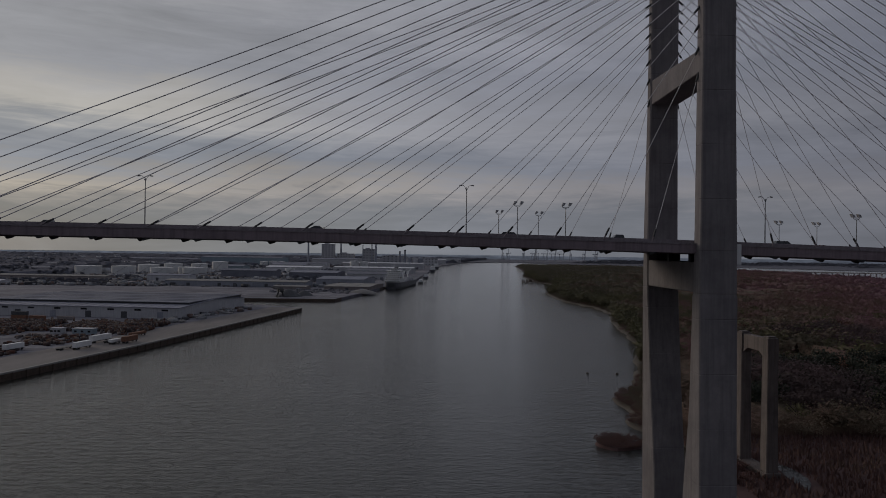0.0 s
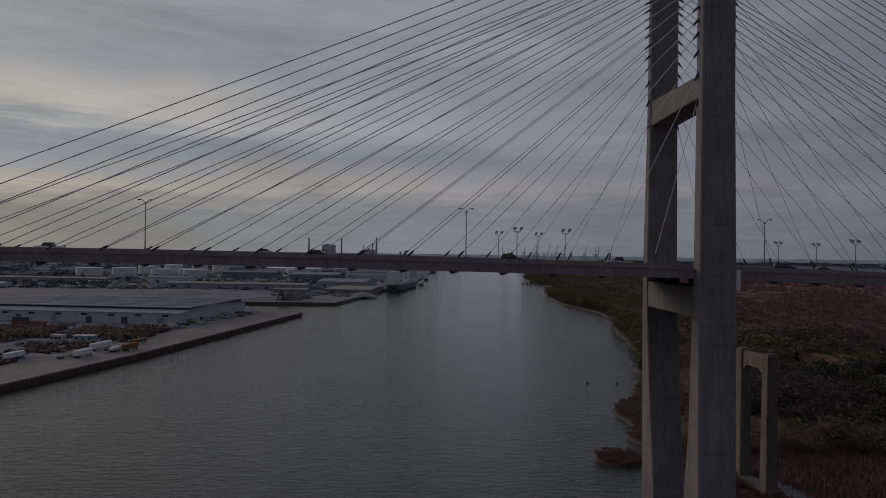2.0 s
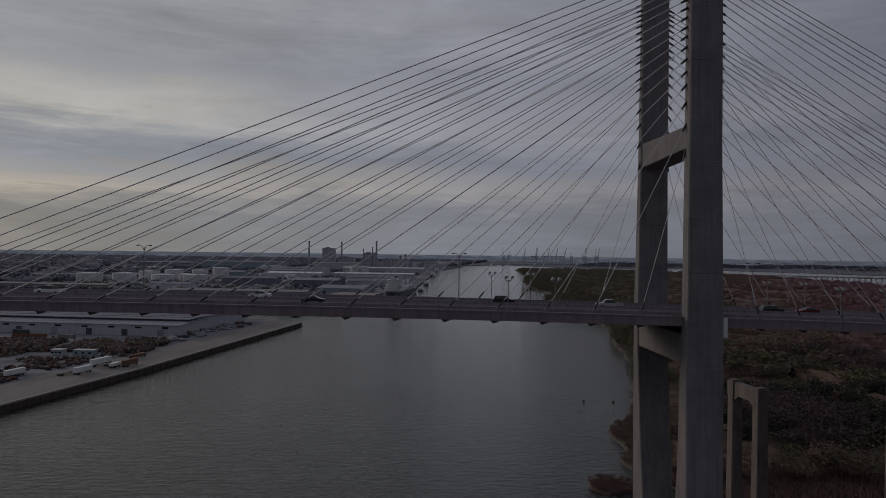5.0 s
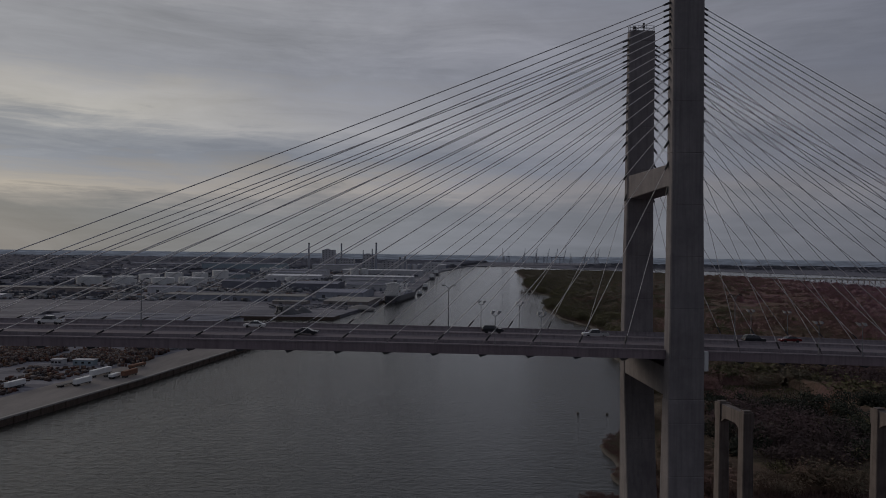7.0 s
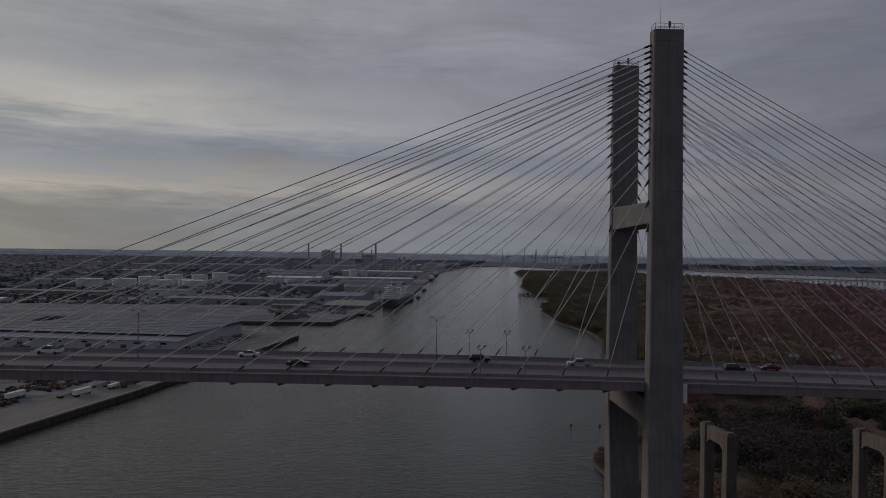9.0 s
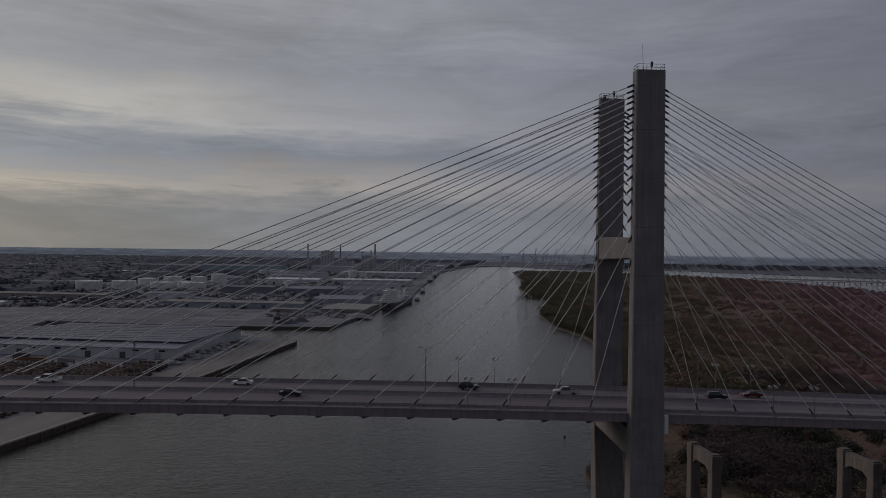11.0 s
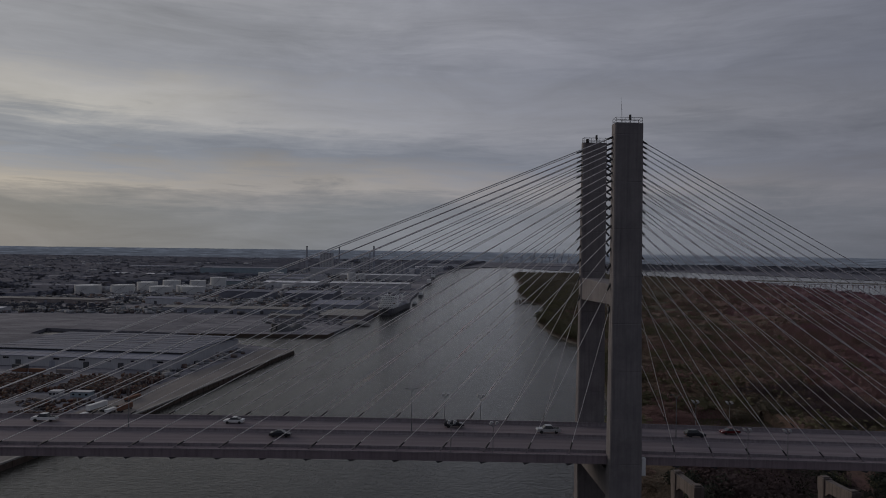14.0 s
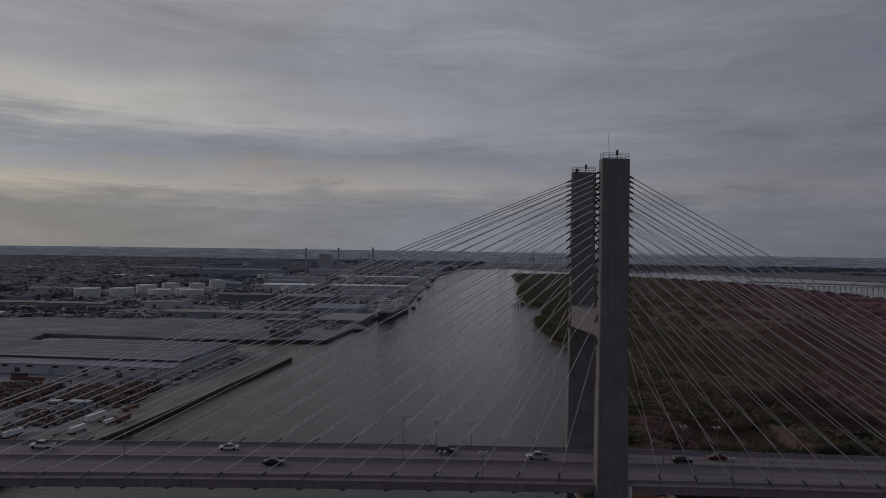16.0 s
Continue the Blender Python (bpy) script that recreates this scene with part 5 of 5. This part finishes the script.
scatter_boxes("works_plant", 2200, works, (2.0, 9.0), WORKS, "pale pipework, plant and small buildings of the works", "plant", seed=25, tall=2.6)
scatter_boxes("stacked_cargo", 160, cargo, (1.2, 4.0), CARGO, "pale stacked cargo on the quay beyond the slip", "cargo", seed=14, tall=0.8)
scatter_boxes("parked_vehicles", 420, vehicles, (1.8, 4.8), CLUTTER, "parked vehicles and goods behind the sheds", "vehicles", seed=15, tall=0.9)


def loader(x, y, turn):
    t = thing("ship_loader", pose(x, y, 3.5, 0, 0, turn), "dark steel travelling loader on the quay by the slip", "loader")
    bm = bmesh.new()
    for px in (-4, 4):
        for py in (-4, 4):
            tube(bm, (px, py, 0), (px * 0.5, py * 0.5, 6), 0.5, 0.45, 6)
    part("portal", bm, DARK, t)
    part("machine_house", boxed(-3.2, 3.2, -4, 4, 6, 9.5, 0.2), DARK, t)
    bm = bmesh.new()
    tube(bm, (0, 2, 8), (-12, 14, 12), 0.7, 0.35, 6)
    tube(bm, (0, -2, 9.5), (-12, 14, 12), 0.15, sides=5)
    part("jib", bm, DARK, t)
    part("counterweight", boxed(-2, 2, -8, -4, 6, 8.5), DARK, t)


loader(-203, 654, 20)


def heap(x, y, r, h, mat, label):
    """A loose conical heap with an uneven foot."""
    t = thing("bulk_heap", pose(x, y, 3.5), label, "heap", "bulk heaps")
    bm = bmesh.new()
    n = 22
    rows = []
    for u, z in ((1.0, -0.2), (0.82, 0.16), (0.5, 0.56), (0.22, 0.88), (0.03, 1.0)):
        ring = []
        for i in range(n):
            a = i * math.tau / n
            w = 1 + 0.16 * noise.noise(Vector((2 * math.cos(a) + x, 2 * math.sin(a), u * 2)))
            ring.append((r * u * w * math.cos(a), 0.8 * r * u * w * math.sin(a), h * z))
        rows.append(ring)
    loft(bm, rows)
    part("heap", bm, mat, t)


heap(-196, 668, 17, 9, DOORD, "dark heap of loose bulk cargo beside the loader")
heap(-182, 690, 12, 6, DOORD, "smaller dark heap of loose bulk cargo")
heap(-118, 760, 20, 4, ROOFT, "low pale heap of sand on the quay")


def container(x, y, turn, mat, label, z=3.5):
    t = thing("shipping_container", pose(x, y, z, 0, 0, turn), label, "container", "yard containers")
    part("body", boxed(0, 12.2, 0, 2.45, 0.15, 2.75, 0.05), mat, t)
    src = None
    for i in range(14):
        if src is None:
            src = part("side_rib", boxed(0, 0.35, -0.06, 0.01, 0.35, 2.6), mat, t)
            src.location = (0.5, 0, 0)
        else:
            share("side_rib", src, t, pose(0.5 + i * 0.82, 0, 0))
    for px in (0, 11.9):
        part("corner_post", boxed(px, px + 0.3, -0.05, 0.2, 0, 2.85), mat, t)
    part("sill", boxed(0.3, 11.9, -0.03, 2.4, 0.0, 0.16), DARK, t)


for i, (cx, cy, m, lab) in enumerate(((-352, 396, RUST, "rust-brown shipping container before the long shed"), (-338, 394, RUST, "rust-brown shipping container before the long shed"),
                                      (-352, 396.4, DOORD, "dark container stacked on another"), (-316, 391, WALLB, "faded brown shipping container in the yard"))):
    container(cx, cy, -8.5, m, lab, 6.35 if i == 2 else 3.5)


# ---- trees ----
def crown_shape(seed, lobes, leaves, tall=1.0, size=0.17):
    """A crown of unit height: loose leaf-clump triangles round a few lobes, with gaps between."""
    rng = np.random.RandomState(seed)
    out = []
    for i in range(lobes):
        a = rng.uniform(0, 6.28)
        c = np.array([0.30 * math.cos(a) * rng.uniform(0.3, 1), 0.30 * math.sin(a) * rng.uniform(0.3, 1), rng.uniform(0.38, 0.82) * tall])
        r = rng.uniform(0.20, 0.33)
        for j in range(leaves // lobes):
            d = rng.normal(size=3)
            d /= np.linalg.norm(d)
            p = c + d * r * rng.uniform(0.25, 1.15) * np.array([1, 1, 0.8])
            u = rng.normal(size=3)
            u /= np.linalg.norm(u)
            w = np.cross(u, d)
            w /= max(1e-6, np.linalg.norm(w))
            s = size * rng.uniform(0.6, 1.3)
            out.append([p + u * s * 0.6, p - u * s * 0.4 + w * s * 0.5, p - u * s * 0.4 - w * s * 0.5])
    return np.array(out)


def wood(name, places, heights, shapes, mat, label, seed=1, squash=1.0):
    rng = np.random.RandomState(seed)
    n = len(places)
    kind = rng.randint(0, len(shapes), n)
    blocks = []
    for k, shape in enumerate(shapes):
        sel = np.where(kind == k)[0]
        if not len(sel):
            continue
        a = rng.uniform(0, 6.28, len(sel))
        c, s = np.cos(a)[:, None, None], np.sin(a)[:, None, None]
        h = heights[sel][:, None, None]
        x, y, z = shape[None, :, :, 0], shape[None, :, :, 1], shape[None, :, :, 2]
        wide = h * rng.uniform(0.85, 1.25, (len(sel), 1, 1)) * squash
        v = np.stack([(x * c - y * s) * wide + places[sel, 0][:, None, None], (x * s + y * c) * wide + places[sel, 1][:, None, None],
                      z * h + places[sel, 2][:, None, None]], -1)
        blocks.append(v.reshape(-1, 3))
    verts = np.concatenate(blocks)
    arrays(name, verts, np.arange(len(verts)).reshape(-1, 3), mat, label, "woodland")


def island_woods():
    rng = np.random.RandomState(7)
    near, mid, far = [], [], []
    tries = 0
    while tries < 38000:
        tries += 1
        y = 2680 * rng.rand() ** 1.45 - 20
        x = rng.uniform(20, 1200)
        if x < shore_x(y) + 5 or x > far_x(y) - 8:
            continue
        if y < 78 and x < 210 or 60 < x < 195 and 92 < y < 198:
            continue
        if 98 < x < 168 and 206 < y < 262 and noise.noise(Vector((x * 0.03, y * 0.03, 3))) > -0.2:
            continue
        g = noise.noise(Vector((x * 0.012, y * 0.012, 1.5)))
        if g < -0.7:
            continue
        d = math.hypot(x + 50, y + 140)
        p = (x, y, 0.7)
        (near if d < 430 else mid if d < 1000 else far).append((p, (5.5 + 8.0 * rng.rand() ** 1.3 + 4.0 * g) * (0.7 if x < bank_x(y) + 16 else 1.0)))
    a = [crown_shape(i, 15, 525, size=0.042) for i in range(6)]
    b = [crown_shape(20 + i, 10, 100, size=0.092) for i in range(6)]
    c = [crown_shape(40 + i, 4, 32, size=0.17) for i in range(5)]
    for name, lst, shp, s in (("near_woodland", near, a, 1), ("woodland", mid, b, 2), ("far_woodland", far, c, 3)):
        pl = np.array([q[0] for q in lst])
        hh = np.array([max(3.0, q[1]) for q in lst])
        wood(name, pl, hh, shp, LEAF, "dense brown and dull green winter woodland on the island", s, 1.6 if s == 1 else 1.3)
    # the dark thicket behind the old piers
    pl, hh = [], []
    while len(pl) < 620:
        x, y = rng.uniform(78, 330), rng.uniform(96, 330)
        k = noise.noise(Vector((x * 0.016, y * 0.018, 11)))
        if k > -0.05 + 0.0012 * (y - 100) and not (92 < x < 176 and 200 < y < 268) and x > bank_x(y) + 45:
            pl.append((x, y, 0.7))
            hh.append(7.0 + 6.0 * rng.rand() + 4.0 * k)
    wood("thicket", np.array(pl), np.array(hh), a, THICKET, "dark dense winter thicket behind the old piers", 17, 1.4)
    # green stands, thick by the river and thinning inland
    pl, hh = [], []
    while len(pl) < 1700:
        y = 215 + 1400 * rng.rand() ** 1.5
        off = 5 + 260 * rng.rand() ** 2.0
        x = shore_x(y) + off
        if noise.noise(Vector((x * 0.022, y * 0.014, 23))) > -0.22 + off * 0.0022 and not (92 < x < 176 and 200 < y < 268) and x < far_x(y) - 20:
            pl.append((x, y, 0.7))
            hh.append(rng.uniform(6.5, 14.0))
    wood("evergreen_stands", np.array(pl), np.array(hh), b, LEAFG, "olive and dark green trees by the river", 19, 1.35)
    # a rim of bushes on the shore
    pl, hh = [], []
    for i in range(1000):
        y = 60 + 1500 * rng.rand() ** 1.3
        pl.append((shore_x(y) + 1.5 + 9 * rng.rand(), y, 0.5))
        hh.append(rng.uniform(1.6, 4.5))
    wood("shore_bushes", np.array(pl), np.array(hh), b, LEAF, "low brown and green bushes along the shore", 9, 1.5)
    pl, hh = [], []
    for i in range(170):
        r, t = 7.2 * math.sqrt(rng.rand()), rng.uniform(0, 6.28)
        pl.append((7.5 + r * math.cos(t), 79 + r * math.sin(t), 0.5))
        hh.append(rng.uniform(0.9, 2.0))
    wood("islet_grass", np.array(pl), np.array(hh), b, REED, "brown tussock grass on the islet", 4, 1.6)
    pl, hh = [], []
    for i in range(620):
        y = 40 + 150 * rng.rand()
        pl.append((shore_x(y) + 0.8 + 13 * rng.rand() ** 1.4, y, 0.5))
        hh.append(rng.uniform(1.0, 2.9))
    wood("shore_grass", np.array(pl), np.array(hh), b, REED, "russet grass and low scrub on the shore by the bridge", 14, 1.7)


def reeds():
    """Russet marsh reeds round the old piers: thin upright blades."""
    rng = np.random.RandomState(12)
    n = 70000
    x, y = rng.uniform(26, 330, n), rng.uniform(-60, 92, n)
    keep = np.array([noise.noise(Vector((a * 0.05, b * 0.05, 4))) > -0.75 and not (35 < b < 59 and abs(a - 43.5) < np.interp(b, (35, 48, 59), (1.5, 3.2, 0.6))) for a, b in zip(x, y)])
    x, y = x[keep], y[keep]
    n = len(x)
    h = rng.uniform(0.8, 2.1, n)
    t = rng.uniform(0, 6.28, n)
    w = rng.uniform(0.12, 0.4, n)
    lx, ly = rng.normal(0, 0.3, n), rng.normal(0, 0.3, n)
    v = np.empty((n, 3, 3))
    v[:, 0] = np.stack([x - w * np.cos(t), y - w * np.sin(t), np.full(n, 0.8)], 1)
    v[:, 1] = np.stack([x + w * np.cos(t), y + w * np.sin(t), np.full(n, 0.8)], 1)
    v[:, 2] = np.stack([x + lx, y + ly, 0.9 + h], 1)
    arrays("reeds", v.reshape(-1, 3), np.arange(3 * n).reshape(-1, 3), REED, "russet marsh reeds round the old piers", "reeds")


def plain_woods():
    """Trees of the far plain and among the port's sheds."""
    rng = np.random.RandomState(21)
    pl, hh = [], []
    while len(pl) < 12500:
        y = 1085 + 3865 * rng.rand() ** 0.95
        x = rng.uniform(-1.15, 0.25) * (y + 250) * 0.75
        if x > -640 + 0.13 * (y - 1150) and y < 2900:
            continue
        if y >= 2900 and x > 120 + 0.2 * (y - 2900):
            continue
        if x > -705 and y < 1560:
            continue
        if noise.noise(Vector((x * 0.004, y * 0.004, 2))) < -0.45:
            continue
        pl.append((x, y, 3.5))
        hh.append(rng.uniform(8, 15))
    shapes = [crown_shape(60 + i, 4, 24, size=0.25) for i in range(5)]
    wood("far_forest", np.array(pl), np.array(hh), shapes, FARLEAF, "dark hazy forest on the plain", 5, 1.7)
    pl, hh = [], []
    while len(pl) < 900:
        x, y = rng.uniform(-800, 40), rng.uniform(950, 2900)
        if x < -70 + 0.06 * (y - 1150) and noise.noise(Vector((x * 0.01, y * 0.01, 7))) > 0.15:
            pl.append((x, y, 3.5))
            hh.append(rng.uniform(5, 11))
    for i in range(420):
        x, y = rng.uniform(-720, -470), rng.uniform(862, 962)
        if noise.noise(Vector((x * 0.02, y * 0.02, 3))) > -0.2 and x < -500 and not (x > -700 and y < 880 and x < -618):
            pl.append((x, y, 3.5))
            hh.append(rng.uniform(4, 8))
    wood("port_trees", np.array(pl), np.array(hh), shapes, FARLEAF, "scattered dark trees between the port sheds", 6, 1.3)
    pl, hh = [], []
    while len(pl) < 4200:
        y = rng.uniform(2500, 4900)
        x = rng.uniform(500, 3300)
        if noise.noise(Vector((x * 0.003, y * 0.006, 5))) > 0.05 and x > 480 + 0.35 * (y - 2500) and not (y < 3350 and x < 2100):
            pl.append((x, y, 0.9))
            hh.append(rng.uniform(6, 13))
    wood("marsh_trees", np.array(pl), np.array(hh), shapes, FARLEAF, "dark tree lines on the far marsh", 8, 1.9)


def canopy(name, x0, x1, y0, y1, step, inside, height, mat, label, z, rough=0.75):
    """The closed lower growth between the trees: an uneven sheet that falls to the ground at its rim."""
    nx, ny = int((x1 - x0) / step), int((y1 - y0) / step)
    idx, verts, faces = {}, [], []
    ok = [[inside(x0 + step * i, y0 + step * j) for i in range(nx + 1)] for j in range(ny + 1)]
    for j in range(ny + 1):
        for i in range(nx + 1):
            if not ok[j][i]:
                continue
            x, y = x0 + step * i, y0 + step * j
            rim = any(not (0 <= j + b <= ny and 0 <= i + a <= nx and ok[j + b][i + a]) for a, b in ((1, 0), (-1, 0), (0, 1), (0, -1)))
            k = noise.noise(Vector((x, y, 1)) * (0.9 / step)) + 0.6 * noise.noise(Vector((x, y, 4)) * (0.25 / step))
            jx, jy = noise.noise(Vector((x, y, 7)) * 0.7) * step * 0.35, noise.noise(Vector((x, y, 9)) * 0.7) * step * 0.35
            idx[i, j] = len(verts)
            verts.append((x + jx, y + jy, z if rim else z + max(0.3, height * (1 + rough * k))))
    for (i, j), v in idx.items():
        q = (v, idx.get((i + 1, j)), idx.get((i + 1, j + 1)), idx.get((i, j + 1)))
        if None not in q:
            faces.append((q[0], q[1], q[2]))
            faces.append((q[0], q[2], q[3]))
    sheet = arrays(name, np.array(verts), np.array(faces), mat, label, "undergrowth")
    sheet.data.polygons.foreach_set("use_smooth", [True] * len(faces))


def on_island(x, y):
    return x > bank_x(y) + 9 and x < far_x(y) - 12 and not (y < 84 and x < 215) and not (96 < x < 170 and 204 < y < 264)


def in_forest(x, y):
    if x < -705 and y > 1075:
        return noise.noise(Vector((x * 0.006, y * 0.006, 2))) > -0.48
    return not ((x > -640 + 0.13 * (y - 1150) and y < 2900) or (y >= 2900 and x > 120 + 0.2 * (y - 2900)) or (-780 < x < -400 and y < 1560) or y < 1180
                or noise.noise(Vector((x * 0.004, y * 0.004, 2))) < -0.42)


canopy("undergrowth", 20, 700, 0, 720, 3.2, on_island, 5.2, UNDER, "dense brown undergrowth between the island's trees", 0.9, 0.5)
canopy("far_undergrowth", 20, 1250, 720, 2690, 9, on_island, 6.2, UNDER, "dense brown undergrowth on the far island", 0.9, 0.5)
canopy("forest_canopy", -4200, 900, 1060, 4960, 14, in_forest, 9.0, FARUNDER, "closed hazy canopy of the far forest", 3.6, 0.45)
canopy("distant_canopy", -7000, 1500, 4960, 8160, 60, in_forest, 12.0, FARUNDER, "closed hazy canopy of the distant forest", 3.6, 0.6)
island_woods()
reeds()


def meadow():
    rng = np.random.RandomState(31)
    n = 9000
    x, y = rng.uniform(94, 172, n), rng.uniform(200, 268, n)
    h, t, w = rng.uniform(0.4, 1.5, n), rng.uniform(0, 6.28, n), rng.uniform(0.15, 0.5, n)
    v = np.empty((n, 3, 3))
    v[:, 0] = np.stack([x - w * np.cos(t), y - w * np.sin(t), np.full(n, 0.85)], 1)
    v[:, 1] = np.stack([x + w * np.cos(t), y + w * np.sin(t), np.full(n, 0.85)], 1)
    v[:, 2] = np.stack([x + rng.normal(0, 0.3, n), y + rng.normal(0, 0.3, n), 0.9 + h], 1)
    arrays("meadow", v.reshape(-1, 3), np.arange(3 * n).reshape(-1, 3), MEADOW, "dry olive grass in a clearing", "grass")


meadow()
plain_woods()


def clearings(rng):
    y = 1250 + 3300 * rng.rand()
    x = rng.uniform(-1.1, 0.1) * (y + 250) * 0.72
    return (x, y) if x < -640 + 0.2 * (y - 1150) and noise.noise(Vector((x * 0.003, y * 0.003, 12))) > 0.12 else None


scatter_boxes("distant_buildings", 170, clearings, (8.0, 42.0), WORKS, "small pale buildings scattered through the wooded plain", "buildings", seed=41, tall=6.0)


def tree(x, y, h, leaf, label, seed):
    """A single tree: tapered trunk, limbs and a ragged crown of leaf clumps."""
    rng = random.Random(seed)
    t = thing("tree", pose(x, y, 0.85, 0, 0, rng.uniform(0, 360)), label, "tree", "shore trees")
    bm = bmesh.new()
    tube(bm, (0, 0, -0.4), (0.02 * h, 0, h * 0.42), h * 0.028, h * 0.018, 7)
    tube(bm, (0.02 * h, 0, h * 0.42), (0, 0.02 * h, h * 0.8), h * 0.018, h * 0.006, 6)
    for i in range(7):
        a, z = rng.uniform(0, 6.28), rng.uniform(0.3, 0.65) * h
        tube(bm, (0.015 * h, 0, z), (0.28 * h * math.cos(a), 0.28 * h * math.sin(a), z + h * rng.uniform(0.12, 0.28)), h * 0.010, h * 0.003, 5)
    part("trunk", bm, BARK, t)
    s = crown_shape(seed, 9, 620, size=0.062) * h
    me = bpy.data.meshes.new("crown")
    v = s.reshape(-1, 3)
    me.from_pydata([tuple(p) for p in v], [], [(i, i + 1, i + 2) for i in range(0, len(v), 3)])
    me.materials.append(leaf)
    o = new("crown", me)
    o.parent = t


rt = random.Random(3)
for i in range(70):
    ty = 86 + 300 * rt.random() ** 1.2
    tx = bank_x(ty) + 8 + 150 * rt.random()
    if 88 < tx < 182 and 192 < ty < 276:
        continue
    k = rt.random()
    tree(tx, ty, 6.5 + 6.5 * rt.random(), LEAFG if k < 0.42 else LEAFR if k < 0.75 else LEAF,
         "dark evergreen tree on the island" if k < 0.42 else "russet winter tree on the island" if k < 0.75 else "brown leafless-looking tree on the island", 100 + i)


# a close group of tall dark trees behind the old piers
rd = random.Random(17)
for i in range(120):
    tx, ty = 62 + 135 * rd.random(), 104 + 95 * rd.random() ** 1.2
    if tx < bank_x(ty) + 40 or noise.noise(Vector((tx * 0.03, ty * 0.03, 8))) < -0.25:
        continue
    tree(tx, ty, 9.5 + 6.0 * rd.random(), LEAFD if rd.random() < 0.8 else LEAFG, "tall dark evergreen tree behind the old piers", 300 + i)


# ---- markers in the river ----
for mx, my in ((42.9, 197), (29.0, 198.5)):
    mk = thing("marker_pile", pose(mx, my, 0), "dark timber stump standing in the river", "pile", "river stumps")
    bm = bmesh.new()
    tube(bm, (0, 0, -2), (0.1, 0, 0.7), 0.5, 0.45, 8)
    tube(bm, (0.6, 0.3, -2), (0.7, 0.3, 0.45), 0.35, 0.3, 8)
    part("stump", bm, QUAY, mk)

# long low pile bridge across the back channel
causeway = thing("pile_bridge", pose(1000, 2010, 0, 0, 0, -13), "long low pile bridge across the back channel", "bridge")
part("beam", boxed(0, 1100, -3, 3, 5.0, 6.2), GIRDER, causeway)
bm0 = bmesh.new()
box(bm0, -0.9, 0.9, -2.6, 2.6, -2, 5.0)
p0 = part("pile_bent", bm0, GIRDER, causeway)
for i in range(1, 70):
    share("pile_bent", p0, causeway, pose(i * 15.7, 0, 0))
